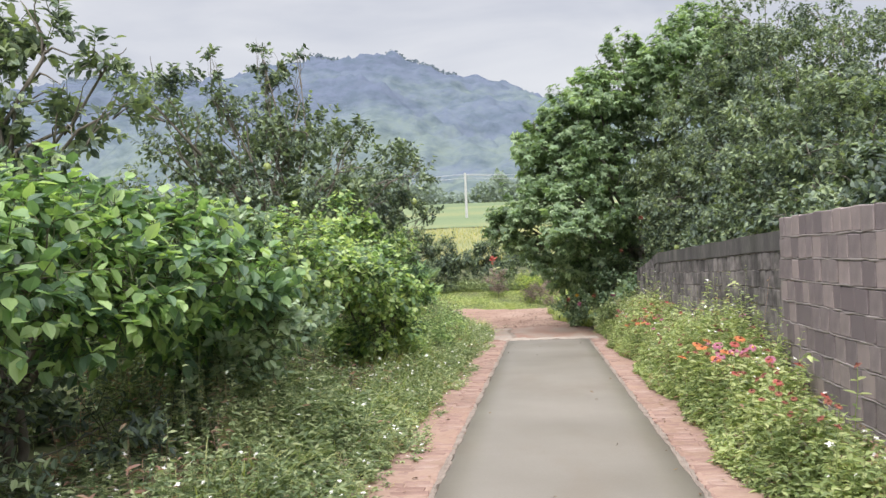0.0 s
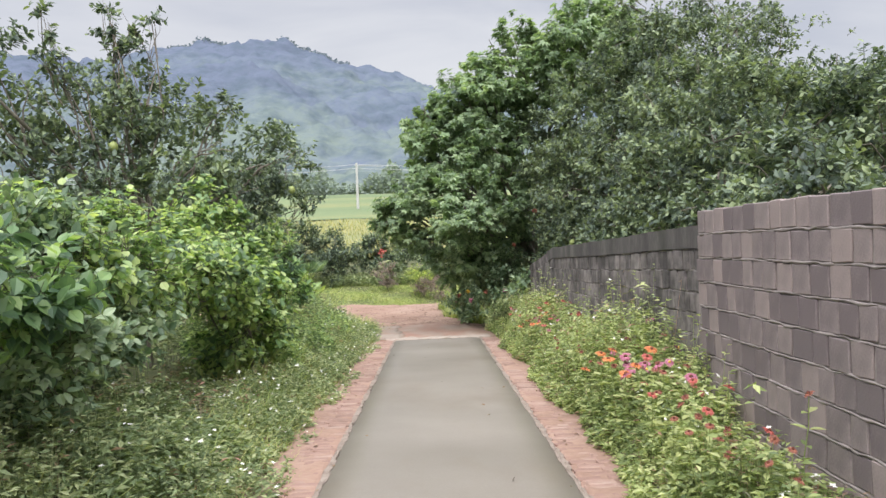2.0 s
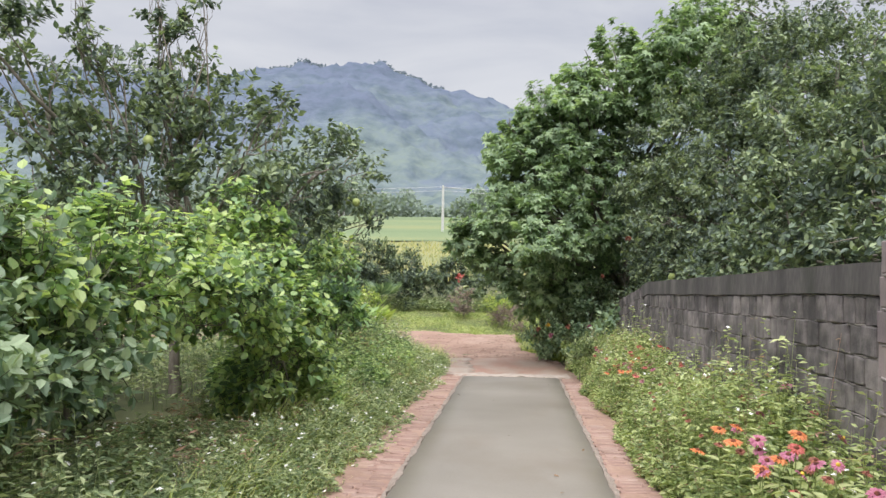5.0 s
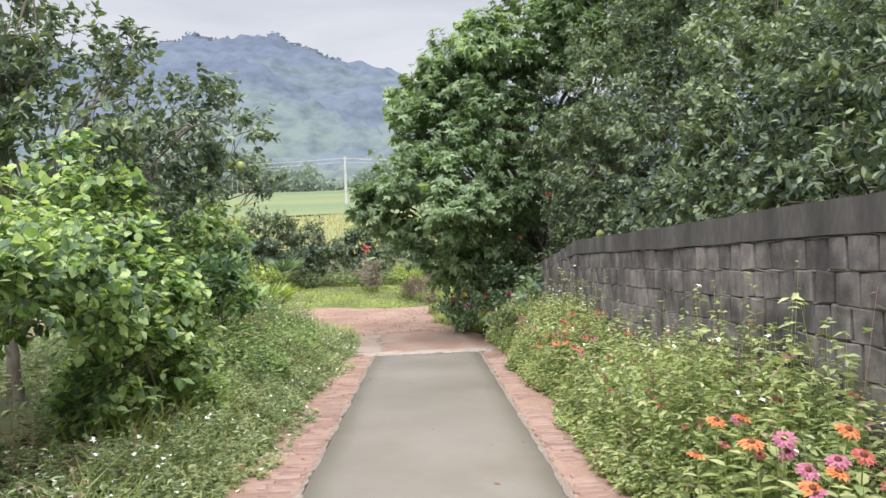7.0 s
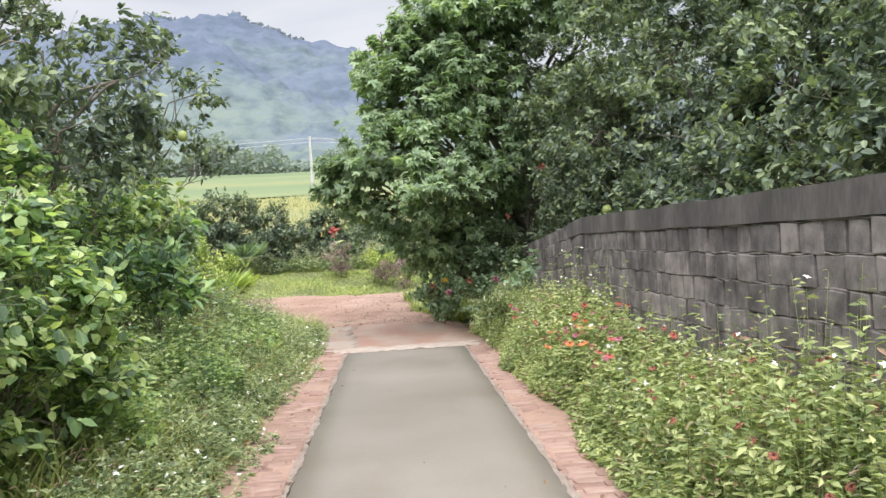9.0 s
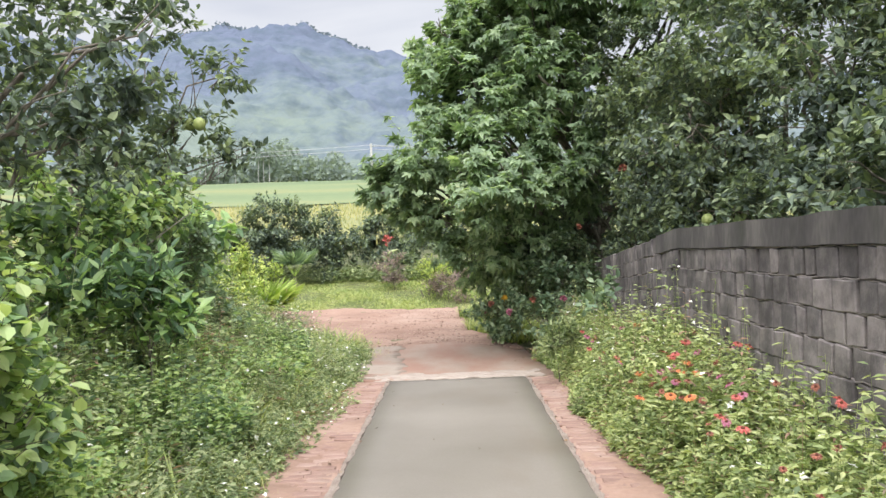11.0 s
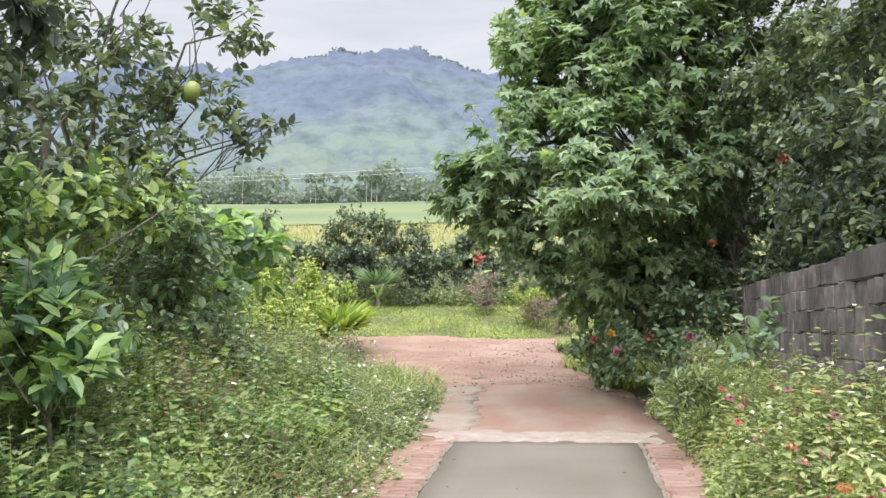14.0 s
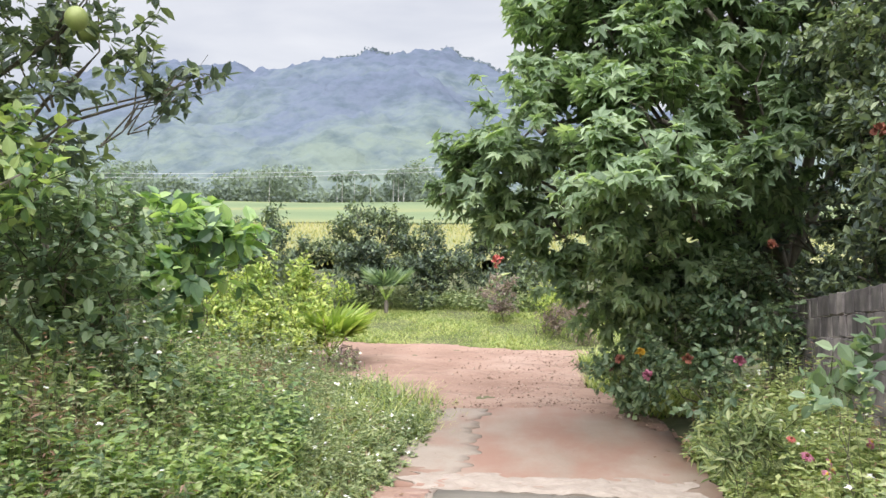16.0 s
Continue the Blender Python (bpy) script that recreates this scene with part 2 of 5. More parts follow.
M_RED = material("red_petal", [(0.32, 0.06, 0.045), (0.48, 0.13, 0.10)], 20, 0.6, 0, island=0.5)
M_FADED = material("faded_petal", [(0.17, 0.06, 0.04), (0.36, 0.14, 0.085)], 20, 0.7, 0, island=0.6)
M_FRUIT = material("pomelo_skin", [(0.20, 0.27, 0.08), (0.33, 0.38, 0.12)], 8, 0.5, 0.2, fine=120)


# ---- geometry helpers ----
rng = np.random.default_rng(7)


def mesh_of(name, verts, faces, mat, smooth=False):
    """A mesh from arrays: faces all have the same number of corners."""
    verts, faces = np.asarray(verts, np.float32), np.asarray(faces, np.int32)
    me = bpy.data.meshes.new(name)
    k = faces.shape[1]
    me.vertices.add(len(verts))
    me.vertices.foreach_set("co", verts.ravel())
    me.loops.add(faces.size)
    me.loops.foreach_set("vertex_index", faces.ravel())
    me.polygons.add(len(faces))
    me.polygons.foreach_set("loop_start", np.arange(0, faces.size, k, dtype=np.int32))
    me.polygons.foreach_set("loop_total", np.full(len(faces), k, np.int32))
    me.polygons.foreach_set("use_smooth", np.full(len(faces), smooth))
    me.update(calc_edges=True)
    me.materials.append(mat)
    return me


def empty_thing(name, at, label, category, group=""):
    ob = new(name)
    ob.location = at
    return tagged(ob, label, category, group)


def child(name, me, parent, label=""):
    """One mesh under a thing or a part; its mesh is in the parent's space."""
    ob = new(name, me)
    ob.parent = parent
    return tagged(ob, label)


def part(name, bm, mat, parent, label=""):
    me = bpy.data.meshes.new(name)
    bm.to_mesh(me)
    bm.free()
    me.materials.append(mat)
    return child(name, me, parent, label)


def unit(v):
    return v / np.maximum(np.linalg.norm(v, axis=-1, keepdims=True), 1e-6)


def joined(pieces):
    """Several (verts, faces) as one."""
    vs, fs, n = [], [], 0
    for v, f in pieces:
        vs.append(np.asarray(v, float))
        fs.append(np.asarray(f) + n)
        n += len(v)
    return np.concatenate(vs), np.concatenate(fs)


def leaf_shape(width=0.24, droop=0.12, fold=0.05):
    v = [(0, 0, 0), (width * 0.85, 0.28, fold), (width * 0.8, 0.62, fold - droop * 0.3), (0, 1, -droop),
         (-width * 0.8, 0.62, fold - droop * 0.3), (-width * 0.85, 0.28, fold)]
    return np.array(v), np.array([(0, 1, 2, 3), (0, 3, 4, 5)])


def palmate_shape(lobes=5, spread=105, notch=0.45, droop=0.28):
    v = [(0, 0, 0)]
    n = 2 * lobes - 1
    for i in range(n):
        a = radians(-spread + 2 * spread * i / (n - 1))
        mid = 1 - 0.42 * abs(i - (n - 1) / 2) / ((n - 1) / 2)
        r = mid if i % 2 == 0 else notch * (0.75 + 0.25 * mid)
        v.append((r * math.sin(a), r * math.cos(a), -droop * r * r + (0.03 if i % 2 else 0)))
    return np.array(v), np.array([(0, i + 2, i + 1) for i in range(n - 1)])


def blade_shape(width=0.035, bend=0.35):
    v = [(-width, 0, 0), (width, 0, 0), (width * 0.8, 0.55, -bend * 0.25), (-width * 0.8, 0.55, -bend * 0.25),
         (width * 0.1, 1, -bend), (-width * 0.1, 1, -bend)]
    return np.array(v), np.array([(0, 1, 2, 3), (3, 2, 4, 5)])


LEAF, WIDE, NARROW, PALMATE, BLADE = leaf_shape(), leaf_shape(0.36, 0.16), leaf_shape(0.13, 0.2), palmate_shape(), blade_shape()
BLOSSOM = palmate_shape(5, 150, 0.4, 0.05)


def simple(shape):
    """The same leaf with one folded quad, for small leaves."""
    v = shape[0]
    return np.array([v[0], (v[1] + v[2]) / 2 * [1.15, 1, 1], v[3], (v[4] + v[5]) / 2 * [1.15, 1, 1]]), np.array([(0, 1, 2, 3)])


def strew(shape, at, along, normal, size):
    """One copy of the shape at each place: verts and faces."""
    sv, sf = shape
    along = unit(along)
    side = unit(np.cross(along, normal))
    up = np.cross(side, along)
    size = np.asarray(size).reshape(-1, 1, 1)
    v = at[:, None] + size * (sv[None, :, :1] * side[:, None] + sv[None, :, 1:2] * along[:, None] + sv[None, :, 2:] * up[:, None])
    f = sf[None] + (np.arange(len(at)) * len(sv))[:, None, None]
    return v.reshape(-1, 3), f.reshape(-1, sf.shape[1])


def tube(points, radii, sides=6):
    """A tapered tube of quads along the points."""
    p = np.asarray(points, float)
    d = unit(np.gradient(p, axis=0))
    ref = np.where(np.abs(d[:, 2:3]) > 0.9, [[1.0, 0, 0]], [[0, 0, 1.0]])
    s = unit(np.cross(d, ref))
    t = np.cross(d, s)
    a = np.linspace(0, 2 * np.pi, sides, endpoint=False)
    ring = np.cos(a)[None, :, None] * s[:, None] + np.sin(a)[None, :, None] * t[:, None]
    v = (p[:, None] + np.asarray(radii)[:, None, None] * ring).reshape(-1, 3)
    f = [(i * sides + j, i * sides + (j + 1) % sides, (i + 1) * sides + (j + 1) % sides, (i + 1) * sides + j)
         for i in range(len(p) - 1) for j in range(sides)]
    return v, np.array(f)


def bent(a, b, lift=0.0, wobble=0.05, n=5):
    """A limb's line from a to b."""
    a, b = np.asarray(a, float), np.asarray(b, float)
    u = np.linspace(0, 1, n)[:, None]
    line = a + (b - a) * u + np.array([0, 0, lift]) * (u * (1 - u) * 4)
    line[1:-1] += rng.normal(0, wobble * np.linalg.norm(b - a), (n - 2, 3)) * 0.6
    return line


def sprigs(blobs, per_area, flat=0.85, shell=0.5):
    """Twig places and outward directions over uneven clumps; a blob is x, y, z, radius."""
    places, outs = [], []
    for x, y, z, r in blobs:
        n = max(6, int(per_area * 4 * r * r * 3.1))
        d = unit(rng.normal(size=(n, 3)))
        m = max(5, int(26 * r * r))
        hub = unit(rng.normal(size=(m, 3)) + [0, 0, 0.15])
        near = hub[rng.integers(0, m, n)] + rng.normal(0, 0.125 / max(r, 0.3), (n, 3))
        d = np.where(rng.random((n, 1)) < 0.88, unit(near), d)
        wave = 1 + 0.22 * np.sin(d[:, 0] * 5 + x * 3) * np.cos(d[:, 1] * 4 + y * 2) + 0.15 * np.sin(d[:, 2] * 7 + z)
        rad = r * (shell + (1 - shell) * rng.random(n) ** 0.6) * wave
        places.append(np.array([x, y, z]) + d * rad[:, None] * np.array([1, 1, flat]))
        outs.append(d)
    return np.concatenate(places), np.concatenate(outs)


def leafage(places, outs, shape, size, leaves, length, up=0.35, droop=0.0, vary=0.3, face_up=1.0):
    """Leaves round each twig, and the twigs' ends."""
    n = len(places)
    twig = unit(outs + np.array([0, 0, up]) + rng.normal(0, 0.35, (n, 3)))
    at = np.repeat(places, leaves, 0)
    tw = np.repeat(twig, leaves, 0)
    k = n * leaves
    along = rng.uniform(-0.5, 0.5, (k, 1)) * length
    radial = rng.normal(size=(k, 3))
    radial = unit(radial - tw * (radial * tw).sum(1, keepdims=True))
    pos = at + tw * along
    out = unit(tw * 0.55 + radial * 0.85 + np.array([0, 0, -droop]))
    nrm = unit(np.array([0, 0, face_up]) + 0.5 * tw + rng.normal(0, 0.45, (k, 3)))
    return strew(shape, pos, out, nrm, size * rng.uniform(1 - vary, 1 + vary, k)), (places - twig * length * 0.6, places + twig * length * 0.45)


def twig_mesh(ends, radius=0.006, share=1.0):
    a, b = ends
    keep = rng.random(len(a)) < share
    a, b = a[keep], b[keep]
    d = unit(b - a)
    s = unit(np.cross(d, np.array([0.3, 0.2, 0.93])))
    t = np.cross(d, s)
    tri = [(math.cos(q), math.sin(q)) for q in (0, 2.1, 4.2)]
    v = np.stack([a + radius * (c * s + w * t) for c, w in tri] + [b + 0.4 * radius * (c * s + w * t) for c, w in tri], 1)
    f = np.array([(0, 1, 4, 3), (1, 2, 5, 4), (2, 0, 3, 5)])[None] + (np.arange(len(a)) * 6)[:, None, None]
    return v.reshape(-1, 3), f.reshape(-1, 4)


def woody(name, label, category, base, fork, blobs, leaf, shape, size, per_area, leaves, length, trunk=0.08, group="",
          droop=0.0, up=0.35, twigs=0.6, shell=0.5, stems=1, flat=0.85, sub=4, face_up=1.0, vary=0.3):
    """A tree or bush: tapered trunk and limbs, twigs, and a crown of single leaves."""
    base = np.array(base, float)
    ob = empty_thing(name, base, label, category, group)
    local = [(x - base[0], y - base[1], z - base[2], r) for x, y, z, r in blobs]
    wood = []
    tops = []
    for s in range(stems):
        foot = np.array([0, 0, -0.08]) + (rng.normal(0, 0.07, 3) * (stems > 1)) * np.array([1, 1, 0])
        top = np.array([*(rng.normal(0, 0.06, 2)), fork]) + foot * np.array([1, 1, 0])
        wood.append(tube(bent(foot, top, 0, 0.03, 6), np.linspace(trunk * 1.25, trunk * 0.8, 6), 8))
        tops.append(top)
    for i, (x, y, z, r) in enumerate(local):
        top = tops[i % stems]
        c = np.array([x, y, z])
        reach = np.linalg.norm(c - top) + 0.3
        r0 = trunk * 0.62 * min(1.0, 0.25 + r / 0.9)
        wood.append(tube(bent(top, c, 0.1 * reach, 0.06, 6), np.linspace(r0, r0 * 0.35, 6), 6))
        for j in range(sub):
            d = unit(rng.normal(size=3) + np.array([0, 0, 0.5]))
            start = top + (c - top) * rng.uniform(0.6, 1.0)
            wood.append(tube(bent(start, c + d * r * 0.92, 0.05, 0.08, 5), np.linspace(r0 * 0.38, r0 * 0.1, 5), 5))
    child("trunk", mesh_of("trunk", *joined(wood), M_BARK, True), ob)
    places, outs = sprigs(local, per_area, flat, shell)
    (v, f), ends = leafage(places, outs, shape, size, leaves, length, up, droop, vary, face_up)
    child("crown", mesh_of("crown", v, f, leaf), ob)
    if twigs:
        tagged(child("twig_tangle", mesh_of("twig_tangle", *twig_mesh(ends, 0.005, twigs), M_TWIG), ob), kind="stuff")
    return ob


# ---- the lie of the land ----
SLOPE = 0.083
HALF, EDGE = 0.925, 0.45


def centre(y):
    """The path's middle line."""
    return -0.060 * (22.2 - y)


def smooth(u):
    u = np.clip(u, 0, 1)
    return u * u * (3 - 2 * u)


def profile(y):
    y = np.asarray(y, float)
    u = np.clip((y - 24) / 8, 0, 1)
    flat = -0.15 - SLOPE * 8 * (u - u * u / 2)
    return np.where(y < 24, SLOPE * (22.2 - y), np.where(y < 32, flat, -0.482 + np.maximum(y - 32, 0) * 0.036))


def ground_z(x, y):
    x, y = np.asarray(x, float), np.asarray(y, float)
    z = profile(y)
    along = 1 - smooth((y - 22.0) / 3.0)
    off = x - centre(y)
    z = z + along * (0.36 * smooth((off - HALF - EDGE) / 0.75) + 0.25 * smooth((-off - HALF - EDGE) / 1.6))
    z = z - 0.07 * (np.abs(off) < HALF + EDGE + 0.04) * (y < 22.4) - 0.06 * (np.abs(x) < 1.42) * (y >= 22.4) * (y < 26.7)
    lump = 0.03 * np.sin(x * 2.3 + 0.7 * y) * np.sin(y * 1.9 - 0.4 * x) * smooth((np.abs(off) - 1.4) / 0.6)
    far = 0.5 * np.sin(x * 0.06) * smooth((np.abs(x) - 20) / 40)
    return z + lump + far * smooth((y - 40) / 60)


def soft_noise(x, y, cell, seed):
    """Random values on a grid of cells, blended smoothly."""
    grid = np.random.default_rng(seed).normal(size=(700, 700))
    u, v = x / cell + 340, y / cell + 20
    i, k = np.floor(u).astype(int) % 699, np.floor(v).astype(int) % 699
    a, b = smooth(u - np.floor(u)), smooth(v - np.floor(v))
    return (grid[i, k] * (1 - a) + grid[i + 1, k] * a) * (1 - b) + (grid[i, k + 1] * (1 - a) + grid[i + 1, k + 1] * a) * b


def sheet(name, xs, ys, height, mat, label, category):
    gx, gy = np.meshgrid(xs, ys)
    v = np.stack([gx, gy, height(gx, gy)], -1).reshape(-1, 3)
    nx = len(xs)
    i = np.arange(len(ys) - 1)[:, None] * nx + np.arange(nx - 1)[None]
    f = np.stack([i, i + 1, i + nx + 1, i + nx], -1).reshape(-1, 4)
    return tagged(new(name, mesh_of(name, v, f, mat, True)), label, category, kind="structure")


sheet("ground", np.concatenate([[-2500, -1200, -600, -300, -150, -80, -40, -20], np.arange(-10, 8.01, 0.14), [12, 20, 40, 80, 150, 300, 600, 1200, 2500]]),
      np.concatenate([[-2500, -800, -300, -100, -40, -15], np.arange(-4, 40.01, 0.2), [44, 50, 60, 75, 95, 120, 157, 200, 260, 330, 420, 600, 1200, 2500]]),
      lambda x, y: ground_z(x, np.minimum(y, 260)), M_SOIL, "dark leafy soil sloping down to the valley", "ground")


# ---- concrete path with brick edging ----
def ribbon(left, right, ys, top, depth, rough=0.0, across=7):
    """A slab between two lines: closed mesh."""
    ys = np.asarray(ys, float)
    n = len(ys)
    l, r = left(ys), right(ys)
    cross = across
    u = np.linspace(0, 1, cross)
    x = l[:, None] + (r - l)[:, None] * u
    yy = np.repeat(ys[:, None], cross, 1)
    z = top(x, yy) + rough * rng.normal(size=x.shape)
    upper = np.stack([x, yy, z], -1).reshape(-1, 3)
    lower = upper - np.array([0, 0, depth])
    i = np.arange(n - 1)[:, None] * cross + np.arange(cross - 1)[None]
    f = np.stack([i, i + 1, i + cross + 1, i + cross], -1).reshape(-1, 4)
    m = n * cross
    sides = []
    for k in range(n - 1):
        a, b = k * cross, (k + 1) * cross
        sides += [(a, b, b + m, a + m), (b + cross - 1, a + cross - 1, a + cross - 1 + m, b + cross - 1 + m)]
    for k in range(cross - 1):
        sides += [(k + 1, k, k + m, k + 1 + m), (m - cross + k, m - cross + k + 1, 2 * m - cross + k + 1, 2 * m - cross + k)]
    return np.concatenate([upper, lower]), np.concatenate([f, np.array(sides)])


ragged = lambda y, s: 0.006 * np.sin(y * 5.1 + s) + 0.004 * np.sin(y * 13.7 + 2 * s)
path_y = np.arange(-4, 22.21, 0.2)
slab = ribbon(lambda y: centre(y) - HALF + ragged(y, 0), lambda y: centre(y) + HALF + ragged(y, 2), path_y, lambda x, y: profile(y), 0.12, 0.0012)
tagged(new("path", mesh_of("path", *slab, M_CONCRETE, True)), "smooth grey-green concrete footpath, still damp in places", "path", kind="structure")


def block_mesh(name, lx, ly, lz, mat, chamfer, jitter):
    """A chamfered, slightly uneven block round its middle."""
    bm = bmesh.new()
    bmesh.ops.create_cube(bm, size=1)
    for v in bm.verts:
        v.co = Vector((v.co.x * lx, v.co.y * ly, v.co.z * lz)) + Vector([random.uniform(-jitter, jitter) * w for w in (1, 0.25, 1)])
    bmesh.ops.bevel(bm, geom=bm.edges[:], offset=chamfer, segments=1, affect="EDGES")
    me = bpy.data.meshes.new(name)
    bm.to_mesh(me)
    bm.free()
    me.materials.append(mat)
    return me


def edging(name, side, label):
    edge = lambda y, k: centre(y) + side * (HALF + 0.015 + k)
    ys = np.arange(-4, 22.3, 0.4)
    lo, hi = (0.0, EDGE) if side > 0 else (EDGE, 0.0)
    bed = mesh_of(name, *ribbon(lambda y: edge(y, lo), lambda y: edge(y, hi), ys, lambda x, y: profile(y) - 0.016, 0.1), M_JOINT)
    ob = tagged(new(name, bed), label, "brick edging", kind="structure")
    lip = ribbon(lambda y: edge(y, 0.0) - 0.03 + ragged(y, 5), lambda y: edge(y, 0.0) + 0.018 + ragged(y, 8) * 1.5 + 0.008 * np.sin(y * 31), np.arange(-4, 22.3, 0.07), lambda x, y: profile(y) + 0.004, 0.03, 0.003)
    child("mortar_lip", mesh_of("mortar_lip", *lip, M_LIP), ob)
    return ob


edging_left = edging("brick_edging_left", -1, "clay bricks laid flat beside the path, dusted with red soil")
edging_right = edging("brick_edging_right", 1, "clay bricks laid flat beside the path, partly overgrown")

# ---- brick-red apron and dirt yard at the end of the path ----
apron = ribbon(lambda y: -1.3 - 0.03 * (y - 22.2) + ragged(y * 2, 1) * 3, lambda y: 1.33 + ragged(y * 2, 4) * 3,
               np.arange(22.22, 26.6, 0.15), lambda x, y: profile(y) + 0.002 + 0.008 * np.sin(x * 2 + y), 0.1, 0.003)
apron_ob = tagged(new("apron", mesh_of("apron", *apron, M_CLAYTOP, True)), "worn concrete apron stained by red clay at the path's end", "apron", kind="structure")
sill = ribbon(lambda y: y * 0 - 1.2 + 0.1 * np.sin(y * 19), lambda y: y * 0 + 1.12 + 0.08 * np.sin(y * 17), np.arange(22.17, 22.84, 0.06), lambda x, y: profile(y) + 0.014 + 0.012 * soft_noise(x, y, 0.19, 41) - 0.03 * smooth((y - 22.62) / 0.2) - 0.012 * smooth((22.25 - y) / 0.08) + 0.008 * soft_noise(x, y, 0.06, 42), 0.08, 0.004, 40)
tagged(new("sill", mesh_of("sill", *sill, M_MORTAR)), "pale broken mortar strip across the end of the path", "mortar strip", kind="structure")
apron_side = ribbon(lambda y: -1.36 - 0.04 * (y - 22.2) + ragged(y * 2, 7) * 2, lambda y: -0.8 + 0.06 * np.sin(y * 2.2) + 0.05 * np.sin(y * 9.1) + 0.04 * np.sin(y * 23), np.arange(22.4, 26.1, 0.06),
                    lambda x, y: profile(y) + 0.011 + 0.006 * np.sin(3 * x + 4 * y), 0.1, 0.003)
tagged(new("apron_patch", mesh_of("apron_patch", *apron_side, M_PATCH, True)), "bare grey concrete strip along the clay apron", "concrete", kind="structure")


def dirt_inside(x, y):
    w = 0.22 * np.sin(x * 1.7 + y) + 0.15 * np.sin(y * 2.9 - x * 2.1) + 0.08 * np.sin(7 * x + 5 * y)
    right = np.interp(y, [25, 26.5, 28, 30, 31.6, 33], [1.2, 1.15, 0.75, 0.75, 0.6, -0.2])
    left = np.interp(y, [24.5, 25.4, 27, 28, 28.6, 33], [-1.35, -1.5, -2.2, -3.2, -14, -14])
    far = 31.9 - 0.06 * (x + 2) + 0.5 * w
    return (x < right + 0.6 * w) & (x > left + 0.8 * w) & (y < far) & (y > dirt_edge(x, w))


def dirt_edge(x, w=0.0):
    """Where the dirt begins to cover the apron."""
    return np.maximum(24.9, 26.2 - 0.42 * (x + 0.2) ** 2 * (np.abs(x) < 1.6) - 0.3 * np.maximum(x, 0) ** 2 - 0.5 * (np.abs(x) >= 1.6) + 0.25 * w)


gx, gy = np.meshgrid(np.arange(-14, 2.5, 0.07), np.arange(24.8, 33, 0.07))
cell = dirt_inside(gx[:-1, :-1] + 0.035, gy[:-1, :-1] + 0.035)
nx = gx.shape[1]
ii = (np.arange(gx.shape[0] - 1)[:, None] * nx + np.arange(nx - 1)[None])[cell]
gz = np.maximum(ground_z(gx, gy), profile(gy)) - 0.012 + 0.036 * smooth((gy - dirt_edge(gx)) / 0.5 + 0.1) + 0.008 * np.sin(gx * 5 + gy * 3) * np.sin(gy * 6) + 0.012 * soft_noise(gx, gy, 0.3, 31) + 0.008 * soft_noise(gx, gy, 0.12, 32)
yard = new("dirt_yard", mesh_of("dirt_yard", np.stack([gx, gy, gz], -1).reshape(-1, 3), np.stack([ii, ii + 1, ii + nx + 1, ii + nx], -1), M_DIRT, True))
tagged(yard, "bare trodden red dirt track strewn with gravel", "dirt track", kind="structure")

# gravel on the dirt
n = 9000
px, py = rng.uniform(-4, 1.4, n), 25 + 6.5 * rng.random(n) ** 1.3
keep = dirt_inside(px, py) & (rng.random(n) < np.clip(1.1 - np.abs(px - 0.3) * 0.45, 0.06, 1))
px, py = px[keep], py[keep]
oct_v = np.array([(1, 0, 0), (0, 1, 0), (-1, 0, 0), (0, -1, 0), (0, 0, 0.7), (0, 0, -0.7)])
oct_f = np.array([(0, 1, 4), (1, 2, 4), (2, 3, 4), (3, 0, 4), (1, 0, 5), (2, 1, 5), (3, 2, 5), (0, 3, 5)])
gv, gf = strew((oct_v, oct_f), np.stack([px, py, np.maximum(ground_z(px, py), profile(py)) + 0.03], -1), rng.normal(size=(len(px), 3)) * [1, 1, 0.2], np.tile([0, 0, 1.0], (len(px), 1)), 0.004 + 0.02 * rng.random(len(px)) ** 3)
tagged(new("gravel", mesh_of("gravel", gv, gf, M_PEBBLE)), "small loose gravel stones scattered over the red dirt", "gravel", kind="stuff")


# ---- block wall ----
COURSE, LONG, THICK = 0.186, 0.19, 0.14


def wall_line(points):
    p = np.array(points, float)
    s = np.concatenate([[0], np.cumsum(np.hypot(np.diff(p[:, 0]), np.diff(p[:, 1])))])
    return p, s


